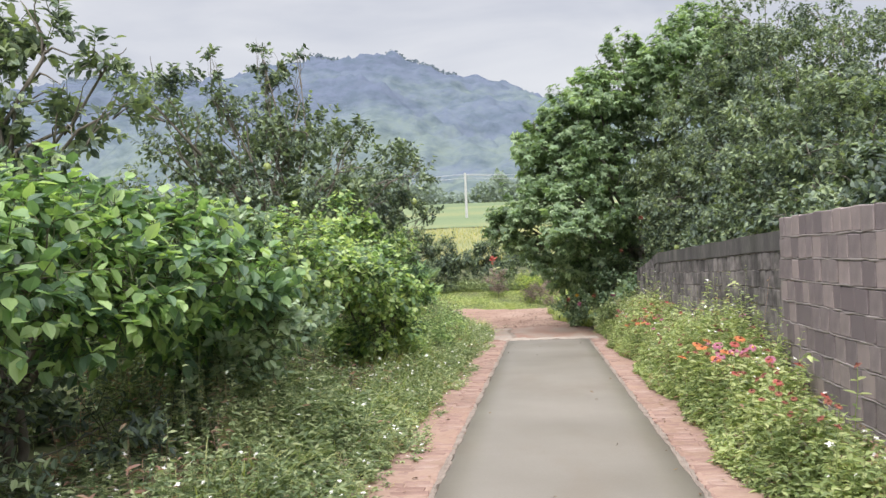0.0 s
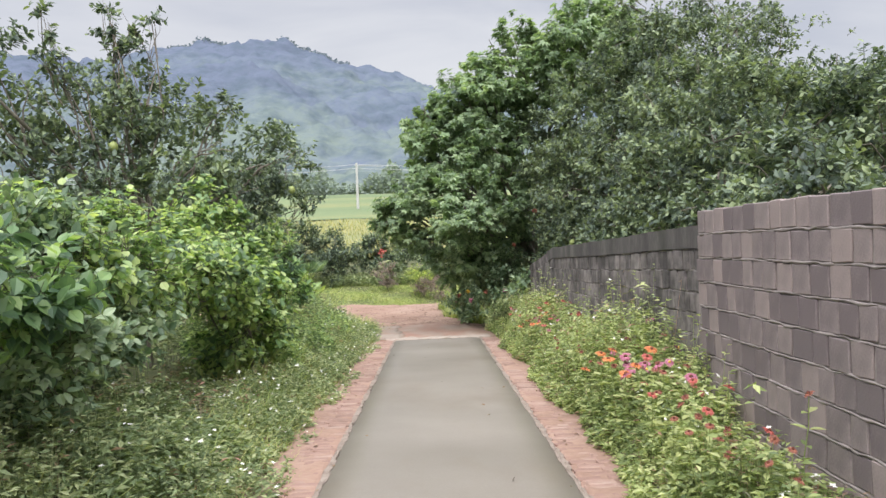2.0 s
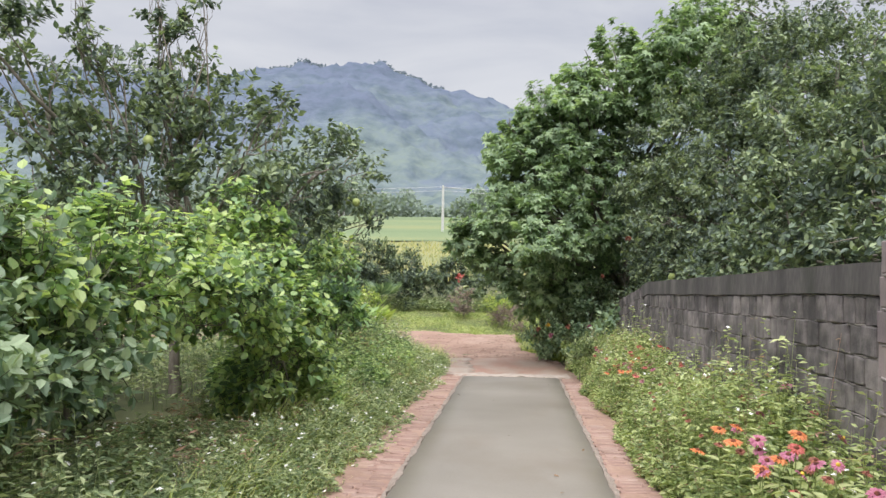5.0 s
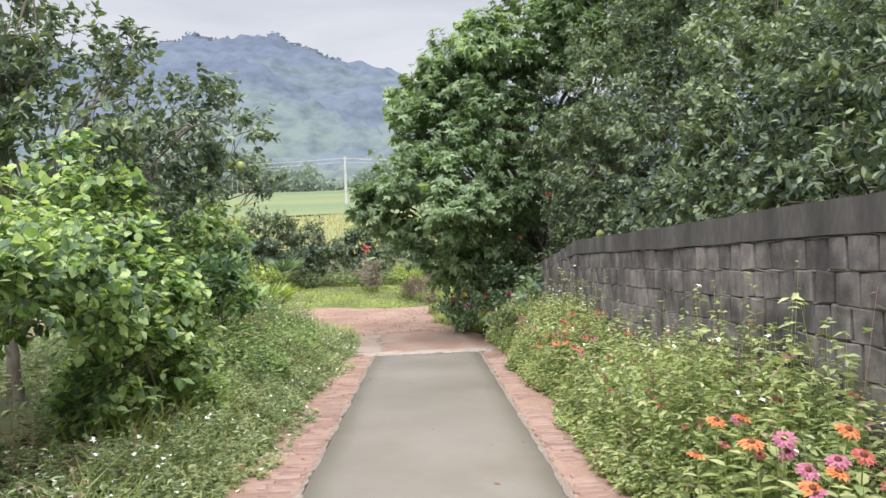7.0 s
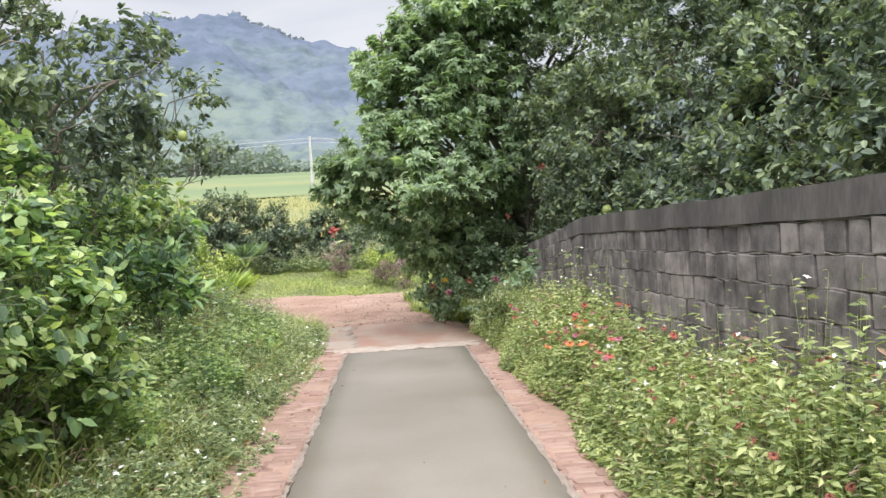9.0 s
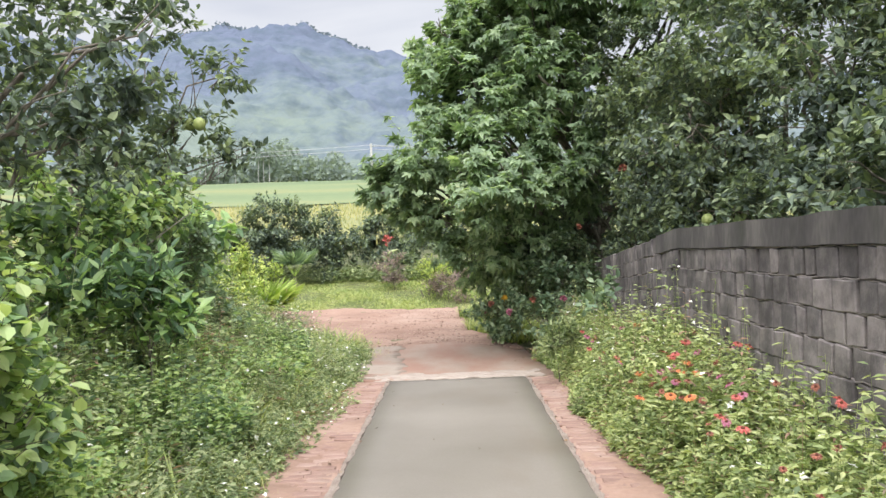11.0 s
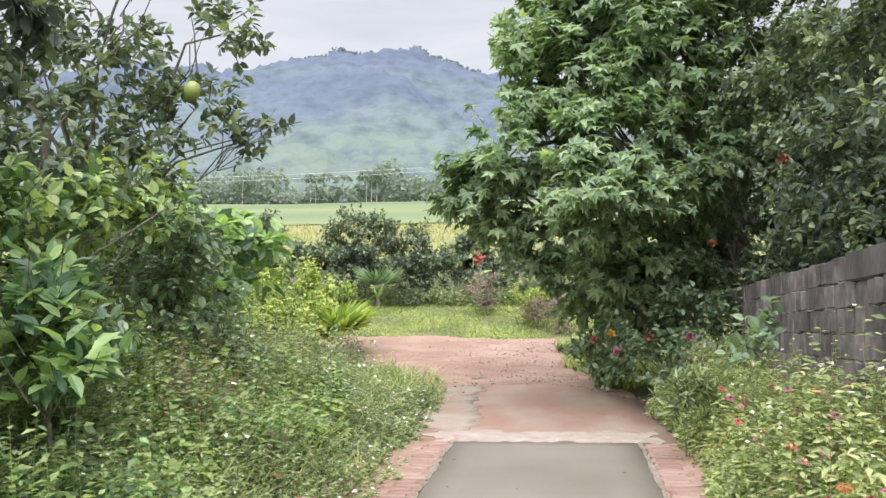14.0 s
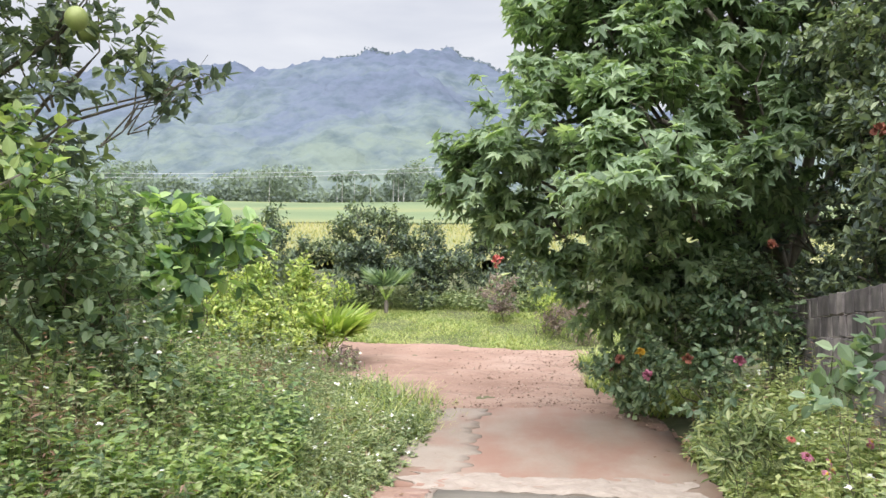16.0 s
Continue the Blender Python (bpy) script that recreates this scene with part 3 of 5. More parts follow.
def wall(name, points, courses, label, joint_mat, recess, coping_until=0.0):
    """points: x, y, top. Core of mortar, courses of single blocks that follow the slope, and a rendered coping."""
    p, s = wall_line(points)
    at = lambda d, k: np.interp(d, s, p[:, k])
    rows = np.linspace(0, s[-1], int(s[-1] / 0.25) + 2)
    cx, cy, ct = at(rows, 0), at(rows, 1), at(rows, 2)
    dx, dy = np.gradient(cx), np.gradient(cy)
    nrm = np.stack([-dy, dx], -1) / np.hypot(dx, dy)[:, None]
    depth = courses * COURSE + 0.5

    def prism(front, back, top, bottom):
        """front: distance towards the path side."""
        a = np.stack([cx + nrm[:, 0] * front, cy + nrm[:, 1] * front], -1)
        b = np.stack([cx + nrm[:, 0] * back, cy + nrm[:, 1] * back], -1)
        ring = np.stack([np.column_stack([a, top]), np.column_stack([b, top]), np.column_stack([b, bottom]), np.column_stack([a, bottom])], 1)
        k = len(rows)
        f = [(i * 4 + j, i * 4 + (j + 1) % 4, (i + 1) * 4 + (j + 1) % 4, (i + 1) * 4 + j) for i in range(k - 1) for j in range(4)]
        return ring.reshape(-1, 3), np.array(f + [(3, 2, 1, 0), (4 * k - 4, 4 * k - 3, 4 * k - 2, 4 * k - 1)])

    core = prism(-recess, -THICK + recess, ct - 0.012, ct - depth)
    ob = tagged(new(name, mesh_of(name, *core, joint_mat)), label, "wall", kind="structure")
    if coping_until:
        keep = rows <= coping_until
        cx, cy, ct, nrm, rows = cx[keep], cy[keep], ct[keep], nrm[keep], rows[keep]
        wob = 0.003 * np.sin(rows * 4.1) + 0.002 * np.sin(rows * 11) + rng.normal(0, 0.0025, len(rows))
        cap = prism(0.012, -THICK - 0.012, ct + 0.012 + wob, ct - COURSE * 0.96 + wob * 0.6)
        child("coping", mesh_of("coping", *cap, M_COPING), ob, "dark mossy cement coping")
    return ob, p, s, depth


LOW = [(1.50, 10.97, 2.78), (1.585, 12.1, 2.70), (1.70, 14.66, 2.47), (1.98, 19.3, 2.09), (2.24, 22.2, 1.66), (2.46, 24.75, 1.27)]
TALL = [(1.02, 3.0, 3.40), (1.13, 7.0, 3.12), (1.22, 9.3, 3.0), (1.36, 10.95, 2.9)]
low_wall = wall("wall_low", LOW, 8, "low grey cement-block wall with a dark mossy top course", M_DARKJOINT, 0.022, 9.2)
tall_wall = wall("wall_tall", TALL, 9, "newer grey cement-block wall, one course taller", M_WALLJOINT, 0.012)


# ---- vegetation ----
def gz1(x, y):
    return float(ground_z(x, y))


def citrus(label, base, blobs, group, size=0.094, per=38, trunk=0.07, fork=0.9, **kw):
    return woody("pomelo_tree", label, "tree", (base[0], base[1], gz1(*base)), fork, blobs, M_CITRUS, leaf_shape(0.3, 0.14), size, per, 8, 0.2, trunk, group, droop=0.1, **kw)


RIGHT, LEFT = "pomelo trees behind the wall", "pomelo trees beside the path"
citrus("dense dark green pomelo tree leaning over the wall", (4.3, 13.8), [(3.2, 13.6, 3.7, 0.9), (4.3, 13.2, 3.6, 0.9), (3.1, 14.6, 3.2, 0.8), (4.6, 14.8, 3.6, 1.0), (3.9, 12.0, 3.3, 0.8), (2.9, 12.4, 3.1, 0.6),
       (2.35, 12.2, 2.75, 0.45), (2.45, 13.3, 2.75, 0.5), (2.5, 14.4, 2.65, 0.5), (3.4, 13.4, 2.6, 0.8), (2.5, 11.2, 3.0, 0.5), (4.5, 12.0, 2.6, 0.9)], RIGHT, size=0.078, per=50)
citrus("dense dark green pomelo tree behind the block wall", (4.4, 17.0), [(3.3, 17.0, 3.7, 1.1), (4.2, 16.4, 4.0, 1.0), (2.9, 16.3, 2.9, 0.75), (4.9, 17.6, 4.2, 1.1), (3.0, 18.2, 3.1, 0.85), (3.9, 17.9, 4.6, 0.8),
       (2.45, 15.5, 2.55, 0.5), (2.5, 16.6, 2.45, 0.5), (2.6, 17.6, 2.35, 0.5), (3.6, 15.6, 2.6, 0.8), (3.8, 17.4, 2.4, 0.9)], RIGHT, size=0.078, per=50)
citrus("tall dark green pomelo tree behind the block wall", (4.3, 21.0), [(2.8, 20.4, 3.2, 0.85), (3.5, 21.0, 4.9, 1.2), (2.8, 21.6, 2.6, 0.75), (4.4, 20.2, 5.6, 1.2), (3.6, 19.8, 3.9, 1.0), (3.2, 22.4, 3.6, 0.9),
       (2.65, 18.7, 2.25, 0.5), (2.7, 19.8, 2.15, 0.5), (2.8, 20.9, 1.95, 0.5), (3.8, 20.0, 2.3, 0.9), (2.75, 21.4, 3.1, 0.6), (2.7, 20.5, 3.7, 0.6)], RIGHT, size=0.078, per=50)
citrus("dark green pomelo tree at the end of the wall", (3.8, 23.8), [(2.9, 22.9, 2.0, 0.55), (3.3, 23.2, 3.3, 0.9), (2.95, 24.2, 1.6, 0.55), (4.4, 23.6, 4.4, 1.1), (3.0, 22.0, 1.8, 0.5), (3.6, 23.6, 1.6, 0.9), (3.3, 24.7, 2.3, 0.8), (3.6, 25.0, 3.4, 0.9), (3.2, 24.8, 4.6, 0.9), (2.6, 25.6, 1.1, 0.65), (2.5, 26.1, 2.2, 0.75), (3.2, 25.8, 0.7, 0.7), (2.85, 22.4, 2.5, 0.5), (2.75, 23.3, 2.9, 0.5), (2.7, 23.7, 3.8, 0.6)], RIGHT, size=0.078, per=50)
citrus("shaded dark pomelo tree filling the gap below the crowns", (4.4, 27.0), [(3.4, 26.6, 0.9, 0.8), (4.5, 27.0, 1.2, 0.95), (5.6, 26.4, 1.3, 1.0), (3.4, 28.0, 0.7, 0.8), (4.6, 25.8, 2.4, 0.9), (6.0, 24.6, 1.8, 1.1), (5.4, 22.4, 1.8, 1.0), (5.2, 20.6, 1.8, 0.9), (6.8, 27.0, 2.4, 1.2), (5.0, 18.4, 1.9, 0.8), (4.6, 28.6, 1.6, 1.0), (3.6, 28.4, 1.8, 0.8), (5.7, 29.0, 1.9, 1.1), (6.9, 29.0, 2.2, 1.2)], RIGHT, per=26, size=0.085)
citrus("tall broad pomelo tree far behind the wall", (6.8, 21.5), [(6.4, 22.5, 6.2, 1.5), (5.3, 23.2, 7.1, 1.2), (6.9, 22.6, 7.0, 1.0), (7.0, 21.0, 5.8, 1.3), (5.4, 20.6, 5.3, 1.2), (7.4, 19.6, 4.4, 1.3), (6.2, 18.4, 4.2, 1.2), (5.6, 16.5, 3.4, 1.2), (6.0, 14.5, 3.2, 1.3), (6.4, 20.0, 3.0, 1.5), (5.6, 12.4, 3.1, 1.2)], RIGHT, per=18, size=0.085, trunk=0.11)
citrus("leafy pomelo tree with yellow-green fruit beside the path", (-4.6, 16.6), [(-5.45, 16.5, 4.2, 1.0), (-4.6, 17.0, 4.6, 0.85), (-3.9, 17.0, 3.9, 0.95), (-3.05, 18.0, 3.7, 0.75), (-4.3, 16.2, 3.2, 0.5), (-3.2, 18.0, 3.0, 0.4), (-6.1, 16.0, 4.1, 0.7),
       (-4.85, 17.0, 5.2, 0.45), (-5.36, 15.6, 4.9, 0.3), (-4.6, 17, 5.6, 0.2), (-5.36, 15.6, 5.35, 0.14), (-3.5, 17.2, 4.5, 0.35), (-5.2, 16.2, 3.2, 0.9), (-6.4, 16.4, 3.2, 1.0), (-3.7, 17.4, 3.1, 0.5), (-4.9, 16.8, 5.7, 0.25), (-5.0, 16.9, 6.0, 0.14), (-4.4, 17.0, 5.85, 0.16), (-5.4, 15.6, 5.6, 0.1), (-5.2, 18.2, 4.2, 0.8), (-6.2, 15.2, 4.9, 0.7)], LEFT, per=18, shell=0.3)
citrus("open pomelo tree with bare forked limbs and pale fruit", (-4.1, 20.6), [(-3.75, 20.5, 3.6, 0.75), (-2.75, 21.0, 3.9, 0.4), (-3.15, 21.0, 3.15, 0.5), (-3.75, 19.6, 2.75, 0.6), (-2.65, 21.2, 3.0, 0.28), (-4.4, 20.3, 4.4, 0.75), (-4.7, 21.2, 3.4, 0.8),
       (-4.4, 19.4, 3.4, 0.7), (-3.2, 20.2, 4.3, 0.4), (-4.9, 20.0, 2.6, 0.8), (-2.45, 21.4, 3.15, 0.16), (-3.3, 20.5, 2.9, 0.36), (-3.7, 21.2, 2.6, 0.5)], LEFT, per=17, shell=0.3, fork=1.3, trunk=0.055)
citrus("pomelo tree with thin twigs against the sky", (-5.4, 9.9), [(-4.75, 9.8, 4.55, 0.42), (-5.1, 9.8, 4.1, 0.45), (-4.25, 9.8, 4.35, 0.24), (-4.6, 9.8, 3.9, 0.36), (-4.1, 9.8, 4.05, 0.18), (-5.6, 10.1, 4.8, 0.6), (-5.8, 9.6, 3.6, 0.7), (-5.0, 9.9, 3.5, 0.5)], LEFT, per=24, shell=0.25, fork=1.6)

# the palmate-leaved tree over the end of the wall
woody("palmate_tree", "tall tree with large lobed maple-like leaves overhanging the track", "tree", (2.9, 26.9, gz1(2.9, 26.9)), 1.8,
      [(-0.75, 25.2, 2.55, 0.62), (-0.05, 25.1, 3.2, 0.85), (0.45, 25.2, 4.15, 0.95), (0.2, 25.8, 4.9, 0.7), (0.85, 23.9, 2.45, 0.75), (1.05, 24.3, 3.15, 0.75), (-0.3, 25.3, 2.1, 0.5),
       (1.1, 25.9, 5.5, 1.0), (2.6, 25.8, 6.3, 1.3), (1.6, 24.9, 4.4, 0.9), (4.0, 25.0, 6.6, 1.4), (4.9, 26.2, 7.0, 1.5), (0.6, 25.4, 1.5, 0.7), (1.5, 25.6, 1.7, 0.9), (2.2, 24.9, 3.0, 1.0), (3.0, 26.5, 4.2, 1.2), (0.9, 25.4, 4.9, 0.8), (1.8, 25.4, 5.6, 1.0), (1.3, 25.7, 1.1, 0.6)],
      M_PALMATE, PALMATE, 0.155, 27, 6, 0.34, 0.13, droop=0.55, up=0.25, shell=0.5, face_up=1.6)

# bushes beside the path
BUSH = "bushes beside the path"
# Unseen clumps, y near 6 and x past -5, added to shade the hollow.
woody("broadleaf_bush", "glossy bright green broad-leaved bush overhanging the verge", "bush", (-4.2, 8.2, gz1(-4.2, 8.2)), 0.6,
      [(-3.75, 7.8, 2.95, 0.48), (-3.4, 8.7, 2.8, 0.45), (-3.8, 8.6, 3.0, 0.42), (-3.8, 7.3, 2.8, 0.42), (-3.1, 9.3, 2.55, 0.38), (-3.7, 8.0, 2.6, 0.38), (-4.4, 7.4, 3.0, 0.6), (-4.5, 8.7, 3.1, 0.6), (-3.4, 8.1, 2.7, 0.33), (-3.6, 9.1, 2.4, 0.4), (-3.8, 6.3, 2.95, 0.5), (-4.4, 6.4, 3.1, 0.6), (-5.2, 7.2, 2.7, 0.75), (-5.2, 8.6, 2.7, 0.75), (-5.2, 6.0, 2.7, 0.7), (-5.3, 9.6, 2.4, 0.7), (-5.4, 7.8, 2.0, 0.6)],
      M_BROAD, WIDE, 0.1, 54, 6, 0.28, 0.035, BUSH, stems=4, droop=0.2, shell=0.5, flat=0.7, face_up=1.7)
# Out of view; added only to keep light out of the hollow.
woody("broadleaf_bush", "unseen broad-leaved bush added to keep light out of the hollow", "bush", (-4.3, 4.4, gz1(-4.3, 4.4)), 0.4,
      [(-3.9, 5.2, 2.6, 0.6), (-4.0, 4.4, 2.5, 0.6), (-3.8, 3.6, 2.5, 0.55), (-4.6, 5.2, 2.2, 0.6), (-4.6, 4.2, 2.2, 0.7), (-3.7, 5.2, 2.0, 0.45), (-3.8, 4.3, 2.0, 0.5), (-4.8, 5.0, 3.0, 0.6)],
      M_BROAD, WIDE, 0.1, 40, 6, 0.28, 0.03, BUSH, stems=4, droop=0.2)
# Added backing that stops light reaching the hollow from the left.
woody("hedge_bush", "dark leafy bush added to block light behind the broad-leaved bush", "bush", (-5.9, 7.4, gz1(-5.9, 7.4)), 0.4,
      [(-5.8, 5.8, 2.1, 0.7), (-5.8, 6.8, 2.1, 0.7), (-5.8, 7.8, 2.1, 0.7), (-5.8, 8.8, 2.0, 0.7), (-5.8, 9.8, 1.9, 0.7), (-6.0, 7.2, 2.9, 0.7), (-6.0, 8.6, 2.8, 0.7), (-5.0, 10.2, 1.8, 0.55)],
      M_CITRUS, WIDE, 0.1, 34, 6, 0.28, 0.03, BUSH, stems=4, droop=0.2)
# Added to hide lit ground, so the hollow below the mulberries stays dark.
woody("hedge_bush", "dark leafy bush added to close the bright gap behind the mulberry bushes", "bush", (-5.7, 13.4, gz1(-5.7, 13.4)), 0.3,
      [(-5.5, 11.4, 1.6, 0.65), (-5.5, 12.4, 1.5, 0.65), (-5.5, 13.4, 1.4, 0.65), (-5.6, 14.6, 1.3, 0.7), (-5.6, 15.7, 1.2, 0.7), (-4.6, 12.6, 1.25, 0.4), (-4.5, 13.6, 1.15, 0.4), (-4.6, 11.6, 1.35, 0.4)],
      M_CITRUS, WIDE, 0.09, 36, 6, 0.28, 0.03, BUSH, stems=4, droop=0.2)
woody("shade_bush", "low dark-leaved bush in the hollow under the broad-leaved bush", "bush", (-4.3, 8.1, gz1(-4.3, 8.1)), 0.25,
      [(-4.0, 7.6, 1.75, 0.36), (-3.75, 8.5, 1.7, 0.36), (-4.3, 8.1, 2.0, 0.4), (-3.6, 9.1, 1.6, 0.34), (-4.6, 7.3, 1.9, 0.45)],
      M_CITRUS, LEAF, 0.07, 44, 6, 0.22, 0.02, BUSH, stems=3, droop=0.2, shell=0.4)
woody("wild_bush", "shrubby bush with dull green rounded leaves", "bush", (-3.6, 10.4, gz1(-3.6, 10.4)), 0.4,
      [(-3.3, 10.2, 2.45, 0.42), (-3.7, 10.2, 2.75, 0.45), (-3.5, 10.7, 2.8, 0.42), (-3.2, 9.7, 2.2, 0.42), (-3.3, 10.3, 2.15, 0.42), (-3.3, 10.9, 2.15, 0.4), (-3.25, 11.5, 2.1, 0.36), (-3.6, 9.6, 1.85, 0.4), (-4.2, 10.4, 2.8, 0.6)],
      M_ROSE_LEAF, WIDE, 0.08, 58, 6, 0.24, 0.03, BUSH, stems=4, shell=0.4)
woody("mulberry_bush", "dense light green mulberry bush with broad heart-shaped leaves", "bush", (-4.0, 12.4, gz1(-4.0, 12.4)), 0.5,
      [(-3.4, 10.9, 2.6, 0.42), (-3.2, 11.4, 2.5, 0.42), (-3.1, 12.0, 2.5, 0.42), (-3.0, 12.6, 2.42, 0.42), (-2.95, 13.2, 2.32, 0.42), (-2.9, 13.8, 2.2, 0.4), (-2.85, 14.4, 2.05, 0.38), (-3.8, 10.9, 2.75, 0.5), (-3.7, 11.7, 2.8, 0.48),
       (-3.6, 12.6, 2.7, 0.48), (-3.5, 13.4, 2.55, 0.48), (-3.4, 14.2, 2.4, 0.46), (-4.4, 12.2, 2.6, 0.6), (-4.4, 13.4, 2.4, 0.6), (-4.6, 11.0, 2.6, 0.6), (-4.9, 11.6, 1.8, 0.6), (-4.8, 12.9, 1.6, 0.6), (-4.8, 14.0, 1.5, 0.6)],
      M_MULBERRY, leaf_shape(0.42, 0.2, 0.03), 0.077, 64, 6, 0.26, 0.03, BUSH, stems=5, droop=0.2, shell=0.55, face_up=2.2, flat=0.8)
woody("mulberry_bush", "small dense mulberry bush above the verge", "bush", (-3.0, 15.2, gz1(-3.0, 15.2)), 0.35,
      [(-2.75, 14.5, 1.6, 0.4), (-2.7, 15.2, 1.5, 0.4), (-2.85, 16.0, 1.35, 0.4), (-3.2, 14.9, 1.2, 0.42), (-3.2, 15.9, 1.1, 0.42), (-2.75, 15.0, 1.95, 0.42), (-2.95, 16.0, 1.8, 0.42), (-3.3, 15.0, 2.25, 0.45), (-3.2, 15.3, 2.1, 0.5), (-3.6, 14.6, 2.2, 0.6), (-3.5, 16.2, 2.0, 0.6), (-3.15, 15.5, 2.6, 0.42), (-3.5, 15.7, 3.0, 0.45), (-3.1, 14.5, 2.3, 0.38)],
      M_MULBERRY, leaf_shape(0.42, 0.2, 0.03), 0.084, 50, 6, 0.26, 0.03, BUSH, stems=4, droop=0.2, face_up=2.0, shell=0.55)
woody("wild_bush", "tangled undergrowth bush below the pomelo trees", "bush", (-3.5, 18.0, gz1(-3.5, 18.0)), 0.3,
      [(-3.35, 17.6, 1.6, 0.5), (-3.5, 18.4, 1.9, 0.6), (-4.1, 17.5, 2.0, 0.7), (-3.4, 19.6, 1.4, 0.45), (-4.2, 18.8, 2.2, 0.7), (-3.0, 20.2, 2.4, 0.3), (-3.4, 20.2, 2.4, 0.42), (-3.4, 19.2, 2.3, 0.45), (-3.4, 18.5, 2.35, 0.35)],
      M_MULBERRY, WIDE, 0.095, 38, 6, 0.26, 0.03, BUSH, stems=4)
woody("wild_bush", "leafy bush in the thicket beside the verge", "bush", (-3.6, 21.8, gz1(-3.6, 21.8)), 0.3,
      [(-3.2, 20.6, 0.8, 0.45), (-3.3, 21.8, 0.8, 0.5), (-4.7, 25.6, 0.6, 0.6), (-3.7, 22.8, 0.7, 0.5), (-4.4, 24.4, 0.5, 0.6)],
      M_MULBERRY, LEAF, 0.1, 34, 6, 0.26, 0.03, BUSH, stems=4)
woody("broadleaf_plant", "large-leaved bright green plant catching the light", "plant", (-4.4, 25.4, gz1(-4.4, 25.4)), 0.8,
      [(-4.35, 25.2, 1.95, 0.35), (-3.9, 25.5, 1.95, 0.3), (-4.75, 25.0, 2.05, 0.3), (-4.05, 24.6, 1.95, 0.3), (-4.1, 24.6, 1.45, 0.38), (-4.2, 26.4, 1.5, 0.3)], M_BROAD, WIDE, 0.22, 24, 4, 0.3, 0.02, stems=3, droop=0.1)
woody("thicket_bush", "wide pale green bush in the thicket beside the verge", "bush", (-3.9, 22.2, gz1(-3.9, 22.2)), 0.4,
      [(-3.4, 20.8, 1.85, 0.5), (-4.2, 23.0, 1.7, 0.55), (-3.4, 21.4, 1.4, 0.5), (-4.3, 22.2, 2.0, 0.7), (-4.9, 24.6, 1.45, 0.55), (-4.8, 23.6, 1.7, 0.6), (-5.2, 22.6, 1.6, 0.9), (-5.4, 24.4, 1.3, 0.9), (-3.3, 21.5, 2.05, 0.38), (-3.9, 22.5, 2.0, 0.42), (-3.1, 20.5, 1.85, 0.38), (-3.3, 21.6, 1.5, 0.4), (-2.95, 21.0, 1.0, 0.35), (-3.1, 19.0, 1.75, 0.42)],
      M_ROSE_LEAF, leaf_shape(0.34, 0.2, 0.03), 0.09, 42, 5, 0.27, 0.04, BUSH, stems=4, droop=0.2, face_up=1.7, shell=0.6)
woody("sapling", "young sapling with upright pale green leaves", "sapling", (-2.75, 18.2, gz1(-2.75, 18.2)), 0.7,
      [(-2.62, 18.0, 1.95, 0.26), (-2.8, 18.2, 1.65, 0.26), (-2.5, 17.8, 1.6, 0.22), (-3.0, 17.7, 1.9, 0.24), (-2.9, 18.6, 1.9, 0.24)], M_BROAD, LEAF, 0.125, 45, 6, 0.3, 0.015, up=1.3, shell=0.2)
woody("wild_bush", "reddish weathered weed thicket beside the palm bush", "bush", (-3.0, 23.9, gz1(-3.0, 23.9)), 0.2,
      [(-3.1, 23.6, 0.35, 0.42), (-3.4, 24.6, 0.25, 0.45), (-2.7, 22.8, 0.35, 0.33), (-3.7, 23.2, 0.5, 0.45)],
      M_HERB_DRY, NARROW, 0.07, 60, 7, 0.25, 0.02, BUSH, stems=4)
woody("lime_bush", "rounded lime-green garden bush beside the dirt track", "bush", (-4.8, 29.6, gz1(-4.8, 29.6)), 0.3,
      [(-4.75, 29.6, 0.62, 0.9), (-4.2, 29.9, 0.6, 0.68), (-5.4, 29.4, 0.5, 0.8), (-4.5, 29.2, 0.1, 0.6), (-4.15, 29.4, 0.2, 0.5), (-4.9, 28.9, 0.35, 0.75), (-4.5, 28.7, 0.15, 0.6)], M_LIME, LEAF, 0.09, 52, 6, 0.25, 0.03, BUSH, stems=4)
woody("rose_bush", "dark green climbing rose bush at the end of the wall", "bush", (1.75, 24.9, gz1(1.75, 24.9)), 0.3,
      [(1.3, 24.7, 0.85, 0.5), (1.85, 24.2, 1.0, 0.42), (0.85, 26.0, 0.2, 0.42), (1.2, 25.4, 0.4, 0.5), (1.5, 24.0, 0.45, 0.4), (2.1, 24.9, 1.35, 0.4), (1.85, 24.5, 1.35, 0.4), (1.45, 25.2, 1.25, 0.48), (2.15, 24.0, 1.1, 0.3)],
      M_ROSE_LEAF, WIDE, 0.085, 42, 6, 0.26, 0.02, BUSH, stems=5, droop=0.2)
BACK = "bushes behind the grass"
